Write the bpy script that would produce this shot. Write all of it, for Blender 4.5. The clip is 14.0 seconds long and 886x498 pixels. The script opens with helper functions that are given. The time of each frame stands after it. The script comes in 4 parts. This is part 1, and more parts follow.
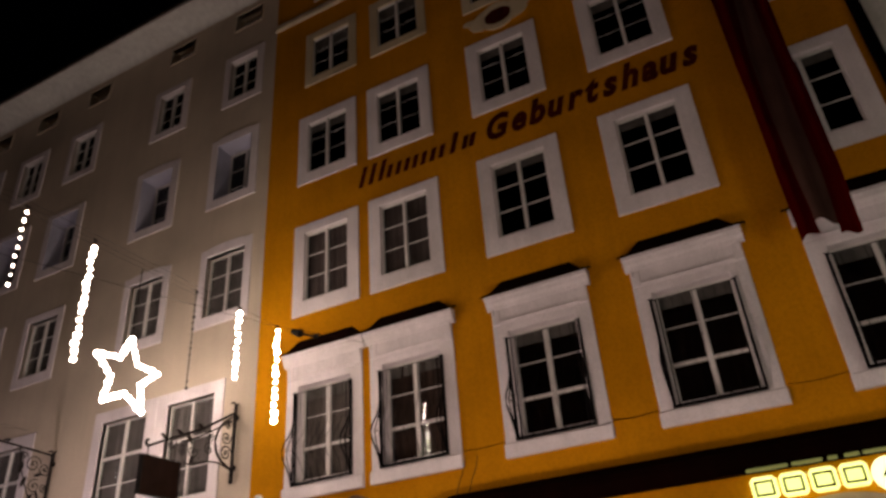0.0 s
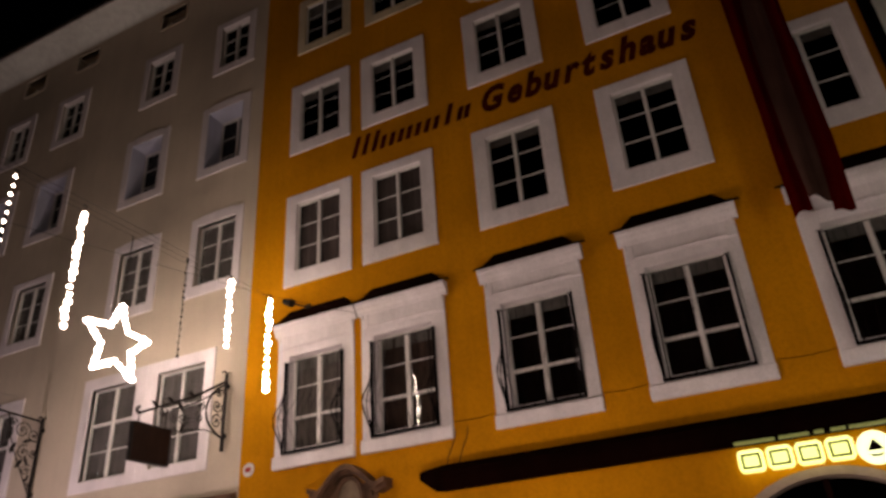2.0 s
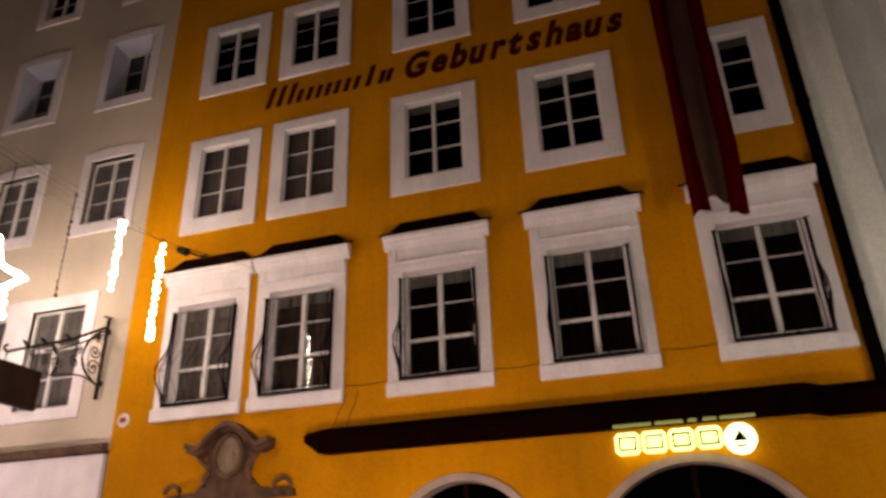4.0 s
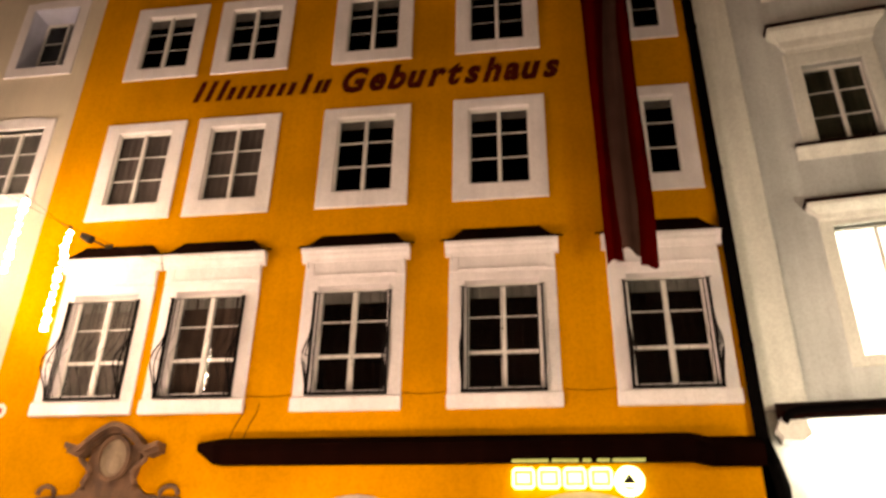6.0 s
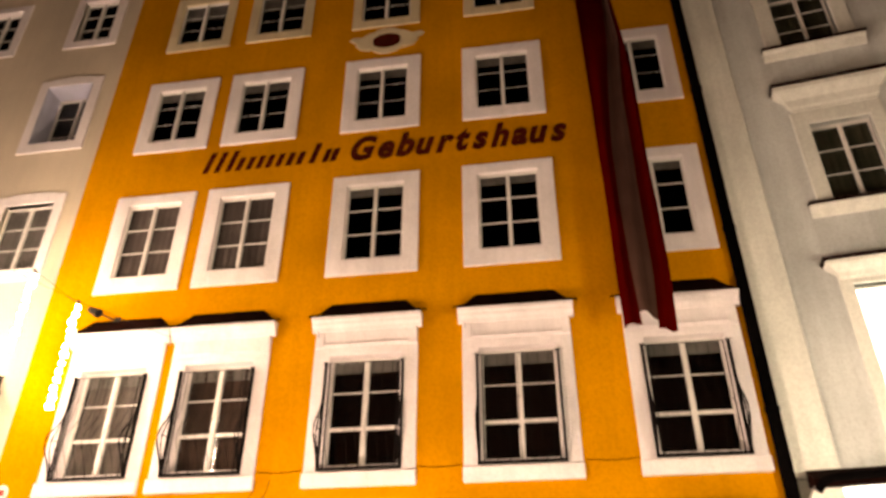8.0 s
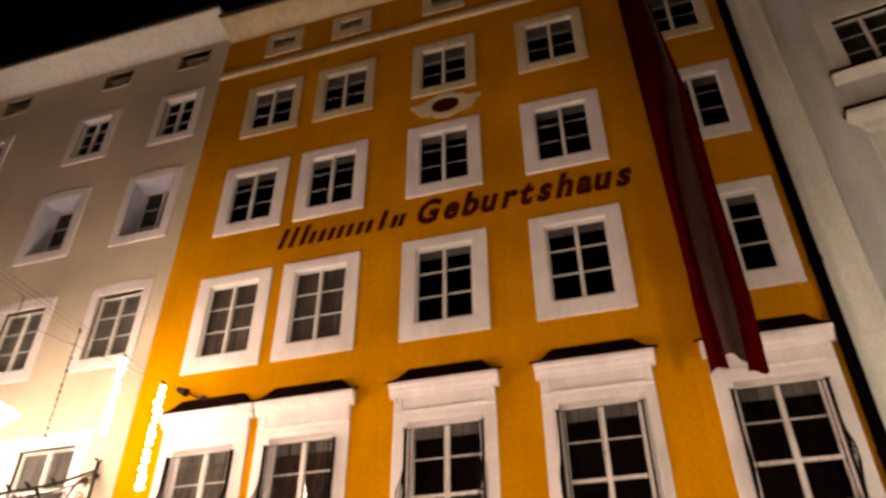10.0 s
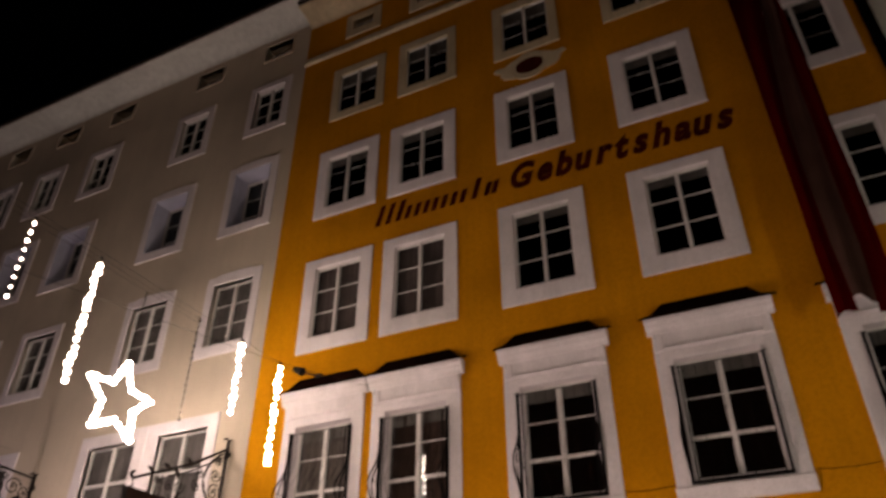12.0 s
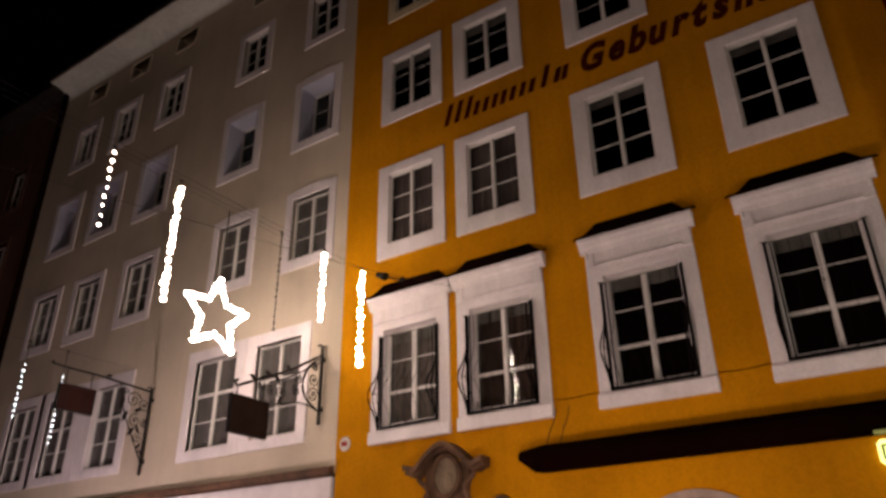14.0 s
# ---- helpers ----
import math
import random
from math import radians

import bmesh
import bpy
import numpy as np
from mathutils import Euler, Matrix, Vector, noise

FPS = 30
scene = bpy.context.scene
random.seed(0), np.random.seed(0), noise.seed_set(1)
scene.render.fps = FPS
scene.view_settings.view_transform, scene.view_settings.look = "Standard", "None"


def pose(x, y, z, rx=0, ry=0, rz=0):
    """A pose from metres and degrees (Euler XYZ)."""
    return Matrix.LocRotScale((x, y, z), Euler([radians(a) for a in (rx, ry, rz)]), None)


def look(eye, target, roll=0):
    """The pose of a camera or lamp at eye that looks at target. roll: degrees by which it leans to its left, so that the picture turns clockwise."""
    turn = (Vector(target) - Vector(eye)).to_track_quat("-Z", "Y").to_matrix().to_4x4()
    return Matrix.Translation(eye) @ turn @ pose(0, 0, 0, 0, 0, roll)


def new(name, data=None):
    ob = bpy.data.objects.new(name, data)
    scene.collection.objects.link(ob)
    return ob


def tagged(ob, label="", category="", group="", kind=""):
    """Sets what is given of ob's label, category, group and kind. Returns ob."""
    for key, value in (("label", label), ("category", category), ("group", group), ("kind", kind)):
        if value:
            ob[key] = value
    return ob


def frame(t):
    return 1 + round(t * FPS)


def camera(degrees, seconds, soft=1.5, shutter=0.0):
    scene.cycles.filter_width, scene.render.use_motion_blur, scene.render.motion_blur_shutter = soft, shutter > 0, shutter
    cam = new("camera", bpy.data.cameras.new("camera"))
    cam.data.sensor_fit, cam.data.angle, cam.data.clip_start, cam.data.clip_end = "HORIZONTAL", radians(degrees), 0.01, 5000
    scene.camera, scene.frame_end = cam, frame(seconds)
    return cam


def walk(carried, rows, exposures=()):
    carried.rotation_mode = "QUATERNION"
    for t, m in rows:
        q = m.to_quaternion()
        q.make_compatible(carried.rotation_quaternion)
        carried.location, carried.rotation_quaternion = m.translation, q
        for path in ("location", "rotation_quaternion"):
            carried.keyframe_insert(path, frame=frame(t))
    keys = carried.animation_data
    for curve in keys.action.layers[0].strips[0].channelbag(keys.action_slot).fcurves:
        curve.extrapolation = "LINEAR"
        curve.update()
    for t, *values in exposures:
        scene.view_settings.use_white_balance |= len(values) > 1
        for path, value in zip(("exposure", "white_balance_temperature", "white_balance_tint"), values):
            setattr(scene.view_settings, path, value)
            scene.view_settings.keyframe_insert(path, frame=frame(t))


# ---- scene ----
cam = camera(62.5, 14.0, soft=3.0, shutter=0.8)
PATH = [
    (0, (0.399, -11.318, 1.428), (-0.355, -9.754, 2.419), -4.6),
    (0.5, (0.416, -11.339, 1.428), (-0.351, -9.772, 2.406), -4.9),
    (1, (0.402, -11.353, 1.435), (-0.368, -9.78, 2.4), -4.8),
    (1.5, (0.358, -11.365, 1.432), (-0.41, -9.778, 2.376), -4.4),
    (2, (0.313, -11.316, 1.415), (-0.435, -9.709, 2.342), -4.1),
    (2.5, (0.296, -11.219, 1.403), (-0.411, -9.584, 2.313), -3.5),
    (3, (0.283, -11.147, 1.405), (-0.368, -9.479, 2.296), -3.0),
    (3.5, (0.281, -11.146, 1.383), (-0.311, -9.446, 2.255), -2.4),
    (4, (0.244, -11.161, 1.374), (-0.283, -9.429, 2.225), -1.8),
    (6.3, (-0.078, -11.386, 1.516), (-0.318, -9.615, 2.413), 0.8),
    (6.5, (-0.122, -11.378, 1.537), (-0.353, -9.612, 2.447), 0.6),
    (7, (-0.2, -11.356, 1.585), (-0.432, -9.609, 2.529), 0.6),
    (9.5, (0.08, -11.141, 1.634), (-0.333, -9.559, 2.786), -0.3),
    (10, (0.121, -11.131, 1.631), (-0.354, -9.58, 2.802), -0.1),
    (10.5, (0.079, -11.142, 1.628), (-0.45, -9.613, 2.803), 0.0),
    (11, (0.041, -11.135, 1.627), (-0.547, -9.62, 2.793), 0.1),
    (11.5, (0.066, -11.09, 1.624), (-0.596, -9.587, 2.765), 0.2),
    (12, (0.067, -11.037, 1.634), (-0.67, -9.54, 2.737), 0.2),
    (12.5, (0.062, -10.946, 1.647), (-0.753, -9.453, 2.699), -0.1),
    (13, (0.018, -10.845, 1.658), (-0.873, -9.355, 2.651), -0.4),
    (13.5, (-0.009, -10.758, 1.674), (-0.974, -9.274, 2.606), -0.6),
    (14, (0.047, -10.81, 1.625), (-0.945, -9.31, 2.5), -0.9),
]
EXPOSURES = [(0, -0.14, 6550, 13), (2.5, -0.07, 6550, 13), (3.5, 0.21, 6600, 13), (4.0, 0.41, 6700, 12), (4.3, 0.56, 6850, 11), (6.3, 1.75, 8200, 9), (7.2, 1.95, 8200, 9),
             (9.3, 2.05, 7950, 10), (9.6, 1.85, 7900, 10), (10.5, 0.90, 7250, 12), (11, 0.48, 6700, 12), (11.5, 0.26, 6600, 12), (12.5, 0.04, 6450, 11), (13, -0.02, 6450, 11), (13.5, 0.19, 5800, 7), (14, 0.04, 6600, 13)]
walk(cam, [(t, look(eye, target, roll)) for t, eye, target, roll in PATH], EXPOSURES)

# ---- night sky and unseen lamps added to the street ----
world = bpy.data.worlds.new("night")
world.use_nodes = True
world.node_tree.nodes["Background"].inputs[0].default_value = (0.10, 0.11, 0.16, 1)
world.node_tree.nodes["Background"].inputs[1].default_value = 0.0006
scene.world = world

ROW_POWER, BULB, BULB_LOW, STAR_GLOW = 9.0, 34.0, 60.0, 50.0


def added_area_lamp(x, y, z, width, height, power, colour, aim):
    data = bpy.data.lights.new("shop_light", "AREA")
    data.shape, data.size, data.size_y, data.energy, data.color = "RECTANGLE", width, height, power, colour
    ob = new("shop_light", data)
    ob.matrix_world = look((x, y, z), aim)
    return ob


# unseen reddish lamps added across the square to tint the upper fronts
for sx in (-9.0, -3.0, 3.0, 9.0):
    added_area_lamp(sx, -17.55, 2.0, 3.6, 2.2, ROW_POWER, (1.0, 0.42, 0.18), (sx * 0.6, 0, 5.5))


# low lanterns on posts, unseen, added to light the house fronts
ADDED_LAMPS = [(6.2, -6.6, 3.5, 440.0, (1.0, 0.88, 0.72)), (-3.4, -4.4, 1.0, 500.0, (1.0, 0.74, 0.63)), (-15.0, -3.8, 1.0, 760.0, (1.0, 0.75, 0.75))]
for lx, ly, lz, power, tone in ADDED_LAMPS:
    data = bpy.data.lights.new("lantern_light", "POINT")
    data.energy, data.color, data.shadow_soft_size = power, tone, 0.22
    new("lantern_light", data).location = (lx, ly, lz)


# ---- materials ----
def nodes_of(name):
    m = bpy.data.materials.new(name)
    m.use_nodes = True
    n, l = m.node_tree.nodes, m.node_tree.links
    return m, n, l, n["Principled BSDF"]


def noise_node(n, l, coord, scale, detail=4.0, stretch=(1, 1, 1)):
    mp = n.new("ShaderNodeMapping")
    mp.inputs["Scale"].default_value = stretch
    l.new(coord, mp.inputs[0])
    t = n.new("ShaderNodeTexNoise")
    t.inputs["Scale"].default_value, t.inputs["Detail"].default_value = scale, detail
    l.new(mp.outputs[0], t.inputs["Vector"])
    return t


def ramp_node(n, l, source, stops):
    r = n.new("ShaderNodeValToRGB")
    while len(r.color_ramp.elements) < len(stops):
        r.color_ramp.elements.new(0.5)
    for e, (p, c) in zip(r.color_ramp.elements, stops):
        e.position, e.color = p, (*c, 1)
    l.new(source, r.inputs[0])
    return r


def mixed(n, l, fac, a, b, mode="MIX"):
    x = n.new("ShaderNodeMix")
    x.data_type, x.blend_type = "RGBA", mode
    for value, socket in ((fac, x.inputs[0]), (a, x.inputs[6]), (b, x.inputs[7])):
        if hasattr(value, "links"):
            l.new(value, socket)
        else:
            socket.default_value = value if isinstance(value, float) else (*value, 1)
    return x.outputs[2]


def weathered(name, colour, rough=0.85, grain=38.0, patch=0.55, vary=0.16, streak=0.12, bump=0.25, metal=0.0, spec=0.3):
    """A matt surface with broad patches, run-down streaks, grain and fine relief."""
    m, n, l, p = nodes_of(name)
    co = n.new("ShaderNodeTexCoord").outputs["Object"]
    rnd = n.new("ShaderNodeObjectInfo").outputs["Random"]
    shift = n.new("ShaderNodeVectorMath")
    shift.operation = "MULTIPLY_ADD"
    l.new(rnd, shift.inputs[0])
    shift.inputs[1].default_value = (7.1, 5.3, 3.7)
    l.new(co, shift.inputs[2])
    co = shift.outputs[0]
    dark = tuple(c * (1 - 1.6 * vary) for c in colour)
    light = tuple(min(1, c * (1 + vary)) for c in colour)
    big = ramp_node(n, l, noise_node(n, l, co, patch, 6).outputs[0], [(0.32, dark), (0.52, colour), (0.72, light)])
    runs = ramp_node(n, l, noise_node(n, l, co, 2.2, 5, (2.4, 2.4, 0.16)).outputs[0], [(0.35, (1 - 2.2 * streak,) * 3), (0.6, (1, 1, 1))])
    spots = ramp_node(n, l, noise_node(n, l, co, grain, 3).outputs[0], [(0.3, (0.86, 0.86, 0.86)), (0.6, (1, 1, 1))])
    c = mixed(n, l, 1.0, big.outputs[0], runs.outputs[0], "MULTIPLY")
    c = mixed(n, l, 1.0, c, spots.outputs[0], "MULTIPLY")
    l.new(c, p.inputs["Base Color"])
    p.inputs["Specular IOR Level"].default_value = spec
    p.inputs["Roughness"].default_value, p.inputs["Metallic"].default_value = rough, metal
    b = n.new("ShaderNodeBump")
    b.inputs["Strength"].default_value, b.inputs["Distance"].default_value = bump, 0.02
    add = n.new("ShaderNodeMath")
    add.operation = "ADD"
    l.new(noise_node(n, l, co, grain * 1.6, 4).outputs[0], add.inputs[0])
    l.new(noise_node(n, l, co, 2.5, 4).outputs[0], add.inputs[1])
    l.new(add.outputs[0], b.inputs["Height"])
    l.new(b.outputs[0], p.inputs["Normal"])
    return m


def glowing(name, colour, strength, base=(0.8, 0.8, 0.78)):
    m, n, l, p = nodes_of(name)
    p.inputs["Base Color"].default_value = (*base, 1)
    p.inputs["Emission Color"].default_value = (*colour, 1)
    p.inputs["Emission Strength"].default_value = strength
    return m


def window_glass(name):
    m, n, l, p = nodes_of(name)
    n.remove(p)
    clear, gloss, mix, fres = (n.new("ShaderNode" + k) for k in ("BsdfTransparent", "BsdfGlossy", "MixShader", "LayerWeight"))
    clear.inputs[0].default_value = (0.80, 0.83, 0.82, 1)
    gloss.inputs["Roughness"].default_value = 0.03
    rise = n.new("ShaderNodeMath")
    rise.operation = "POWER"
    rise.inputs[1].default_value = 5.0
    l.new(fres.outputs["Facing"], rise.inputs[0])
    scaled = n.new("ShaderNodeMath")
    scaled.operation = "MULTIPLY_ADD"
    scaled.inputs[1].default_value, scaled.inputs[2].default_value = 0.96, 0.035
    l.new(rise.outputs[0], scaled.inputs[0])
    wav = n.new("ShaderNodeBump")
    wav.inputs["Strength"].default_value, wav.inputs["Distance"].default_value = 0.06, 0.02
    l.new(noise_node(n, l, n.new("ShaderNodeTexCoord").outputs["Object"], 3.0, 2).outputs[0], wav.inputs["Height"])
    l.new(wav.outputs[0], gloss.inputs["Normal"])
    l.new(scaled.outputs[0], mix.inputs[0])
    l.new(clear.outputs[0], mix.inputs[1])
    l.new(gloss.outputs[0], mix.inputs[2])
    l.new(mix.outputs[0], n["Material Output"].inputs[0])
    return m


OCHRE = weathered("ochre_plaster", (0.61, 0.252, 0.002), 0.95, 22, 0.4, 0.15, 0.03, 0.3, 0.0, 0.08)
CREAM = weathered("cream_plaster", (0.64, 0.555, 0.44), 0.9, 30, 0.35, 0.14, 0.02, 0.3)
PALE = weathered("pale_plaster", (0.88, 0.90, 0.86), 0.9, 26, 0.5, 0.10, 0.05, 0.3)
GREYWALL = weathered("grey_plaster", (0.70, 0.735, 0.75), 0.9, 26, 0.5, 0.12, 0.06, 0.3)
BROWNWALL = weathered("brown_plaster", (0.17, 0.085, 0.055), 0.9, 26, 0.5, 0.16, 0.1, 0.3)
WHITE = weathered("white_limewash", (0.85, 0.80, 0.82), 0.85, 34, 1.3, 0.06, 0.035, 0.22)
YELLOWTRIM = weathered("pale_yellow_limewash", (0.70, 0.60, 0.40), 0.85, 34, 1.3, 0.08, 0.07, 0.2)
BLUEGREY = weathered("pale_blue_grey_lining", (0.49, 0.50, 0.62), 0.8, 34, 1.3, 0.08, 0.03, 0.15)
LACQUER = weathered("white_window_paint", (0.78, 0.76, 0.74), 0.45, 50, 2.5, 0.05, 0.05, 0.08)
SHEET = weathered("dark_sheet_metal", (0.011, 0.003, 0.002), 0.9, 18, 1.4, 0.25, 0.2, 0.15, 0.0, 0.03)
AWNING = weathered("dark_brown_painted_board", (0.006, 0.0014, 0.0008), 0.95, 22, 1.2, 0.25, 0.15, 0.2, 0.0, 0.012)
BLACKPIPE = weathered("black_painted_pipe", (0.0025, 0.002, 0.002), 0.95, 18, 1.4, 0.25, 0.1, 0.1, 0.0, 0.01)
IRON = weathered("black_wrought_iron", (0.016, 0.013, 0.012), 0.6, 60, 6, 0.2, 0.0, 0.2, 0.0, 0.15)
GRILLEIRON = weathered("black_painted_grille_iron", (0.005, 0.004, 0.004), 0.85, 60, 6, 0.2, 0.0, 0.2, 0.0, 0.05)
STONE = weathered("brown_weathered_marble", (0.15, 0.08, 0.043), 0.75, 24, 3.0, 0.3, 0.2, 0.4)
PALESTONE = weathered("pale_relief_stone", (0.22, 0.165, 0.11), 0.8, 24, 4.0, 0.25, 0.1, 0.4)
LETTER = weathered("dark_brown_lettering", (0.075, 0.010, 0.004), 0.95, 40, 3, 0.25, 0.1, 0.1, 0.0, 0.04)
# flag cloths, darkened so that the colour carries the shade of the folds
REDCLOTH = weathered("shaded_red_bunting", (0.065, 0.0012, 0.0008), 1.0, 120, 1.5, 0.15, 0.1, 0.1, 0.0, 0.0)
WHITECLOTH = weathered("shaded_white_bunting", (0.088, 0.045, 0.036), 1.0, 120, 1.5, 0.12, 0.12, 0.1, 0.0, 0.0)
# folded sheet colour standing in for the olive reflection in the grey house's panes
OLIVETONE = weathered("dim_olive_pane_reflection", (0.075, 0.068, 0.045), 0.95, 80, 3.0, 0.2, 0.2, 0.1)
CURTAIN = weathered("grey_net_curtain", (0.22, 0.19, 0.185), 0.95, 80, 3.0, 0.12, 0.12, 0.1)
# grey of the strip standing for the inner window head of the low windows
HEADGREY = weathered("grey_window_head_tone", (0.24, 0.215, 0.205), 0.95, 80, 3.0, 0.12, 0.12, 0.1)
MAUVENET = weathered("mauve_grey_net_curtain", (0.15, 0.11, 0.105), 0.95, 80, 3.0, 0.15, 0.12, 0.1)
# net curtains of two low windows, lightened to hold the haze of the lights
GREYNET = weathered("hazed_grey_brown_net_curtain", (0.20, 0.16, 0.15), 0.95, 80, 3.0, 0.2, 0.2, 0.1)
BROWNNET = weathered("hazed_brown_net_curtain", (0.08, 0.045, 0.036), 0.95, 80, 3.0, 0.2, 0.2, 0.1)
ARCHSTONE = weathered("pinkish_arch_stone", (0.40, 0.31, 0.26), 0.85, 26, 1.5, 0.15, 0.05, 0.3)
# near-black that puts the shade of rooms and doorways into the colour
ROOMSHADE = weathered("room_shade_black", (0.0007, 0.0006, 0.0006), 1.0, 10, 1.0, 0.2, 0.0, 0.0, 0.0, 0.0)
BOARD = weathered("dark_brown_sign_board", (0.022, 0.011, 0.008), 0.7, 20, 2.0, 0.2, 0.1, 0.1, 0.0, 0.1)
REDBOARD = weathered("dark_red_sign_board", (0.03, 0.008, 0.007), 0.7, 20, 2.0, 0.2, 0.1, 0.1, 0.0, 0.1)
ENAMEL = weathered("white_enamel", (0.72, 0.70, 0.68), 0.3, 30, 3.0, 0.06, 0.05, 0.05)
REDENAMEL = weathered("red_enamel", (0.35, 0.03, 0.03), 0.3, 30, 3.0, 0.06, 0.05, 0.05)
PAVING = weathered("grey_stone_paving", (0.16, 0.15, 0.14), 0.7, 20, 0.4, 0.25, 0.0, 0.3)
TILE = weathered("dark_roof_covering", (0.05, 0.04, 0.035), 0.8, 20, 0.7, 0.25, 0.2, 0.3)
GLASS = window_glass("window_glass")
BULBSOFT = glowing("soft_white_bulb", (1.0, 0.78, 0.62), BULB_LOW)
BULBGLOW = glowing("warm_white_bulb", (1.0, 0.78, 0.62), BULB)
COOLGLOW = glowing("cool_white_bulb", (0.86, 0.95, 1.0), 6.0)
STARGLOW = glowing("star_light_tube", (1.0, 0.78, 0.64), STAR_GLOW)
SIGNGLOW = glowing("yellow_sign_glow", (0.93, 1.0, 0.22), 1.4)
SIGNPALE = glowing("pale_yellow_sign_face", (0.95, 1.0, 0.45), 1.7)
FASCIAGLOW = glowing("white_lit_fascia", (1.0, 0.98, 0.92), 3.0)
ROOMGLOW = glowing("lit_white_blind", (1.0, 0.95, 0.86), 2.6)
ROWGLOW = glowing("added_row_glow", (1.0, 0.84, 0.66), 1.2)


# ---- mesh helpers ----
def box(bm, x0, x1, y0, y1, z0, z1, bevel=0.0):
    made = bmesh.ops.create_cube(bm, size=1.0, matrix=Matrix.Translation(((x0 + x1) / 2, (y0 + y1) / 2, (z0 + z1) / 2)) @ Matrix.Diagonal((x1 - x0, y1 - y0, z1 - z0, 1)))
    if bevel:
        edges = list({e for v in made["verts"] for e in v.link_edges})
        bmesh.ops.bevel(bm, geom=edges, offset=bevel, segments=1, affect="EDGES")


def prism(bm, outline, y0, y1, hole=None):
    """Extrudes an outline of (x, z) from y0 to y1; an optional hole has as many points as the outline."""
    def ring(pts, y):
        return [bm.verts.new((x, y, z)) for x, z in pts]
    a, b = ring(outline, y0), ring(outline, y1)
    k = len(a)
    if hole:
        c, d = ring(hole, y0), ring(hole, y1)
        for i in range(k):
            j = (i + 1) % k
            bm.faces.new((a[i], a[j], c[j], c[i]))
            bm.faces.new((b[i], d[i], d[j], b[j]))
            bm.faces.new((a[i], b[i], b[j], a[j]))
            bm.faces.new((c[i], c[j], d[j], d[i]))
    else:
        bm.faces.new(a)
        bm.faces.new(list(reversed(b)))
        for i in range(k):
            j = (i + 1) % k
            bm.faces.new((a[i], b[i], b[j], a[j]))


def sweep(bm, profile, x0, x1):
    """Extrudes a closed profile of (y, z) along x."""
    a = [bm.verts.new((x0, y, z)) for y, z in profile]
    b = [bm.verts.new((x1, y, z)) for y, z in profile]
    k = len(a)
    bm.faces.new(a)
    bm.faces.new(list(reversed(b)))
    for i in range(k):
        j = (i + 1) % k
        bm.faces.new((a[i], b[i], b[j], a[j]))


def tube(bm, pts, r, sides=6, closed=False):
    pts = [Vector(p) for p in pts]
    rings = []
    for i, p in enumerate(pts):
        if closed:
            way = pts[(i + 1) % len(pts)] - pts[i - 1]
        else:
            way = pts[min(i + 1, len(pts) - 1)] - pts[max(i - 1, 0)]
        q = way.to_track_quat("Z", "Y")
        rings.append([bm.verts.new(p + q @ Vector((r * math.cos(2 * math.pi * s / sides), r * math.sin(2 * math.pi * s / sides), 0))) for s in range(sides)])
    for i in range(len(rings) - (0 if closed else 1)):
        a, b = rings[i], rings[(i + 1) % len(rings)]
        for s in range(sides):
            bm.faces.new((a[s], a[(s + 1) % sides], b[(s + 1) % sides], b[s]))
    if not closed:
        bm.faces.new(list(reversed(rings[0])))
        bm.faces.new(rings[-1])


def ball(bm, at, r):
    bmesh.ops.create_icosphere(bm, subdivisions=2, radius=r, matrix=Matrix.Translation(at))


def mesh_of(name, bm, material, smooth=False):
    bmesh.ops.recalc_face_normals(bm, faces=bm.faces)
    me = bpy.data.meshes.new(name)
    bm.to_mesh(me)
    bm.free()
    me.materials.append(material)
    if smooth:
        me.polygons.foreach_set("use_smooth", [True] * len(me.polygons))
    return me


def place(name, me, parent=None, label="", at=(0, 0, 0)):
    ob = new(name, me)
    ob.location = at
    if parent is not None:
        ob.parent = parent
    return tagged(ob, label)


def part(name, bm, material, parent, label="", at=(0, 0, 0), smooth=False):
    return place(name, mesh_of(name, bm, material, smooth), parent, label, at)


def thing(name, label, category, at=(0, 0, 0), turn=0.0, group="", kind=""):
    ob = new(name)
    ob.matrix_world = pose(*at, 0, 0, turn)
    return tagged(ob, label, category, group, kind)


def arch_points(cx, spring, r, rise=None, steps=20):
    rise = rise or r
    return [(cx + r * math.cos(math.pi * (1 - i / steps)), spring + rise * math.sin(math.pi * (1 - i / steps))) for i in range(steps + 1)]


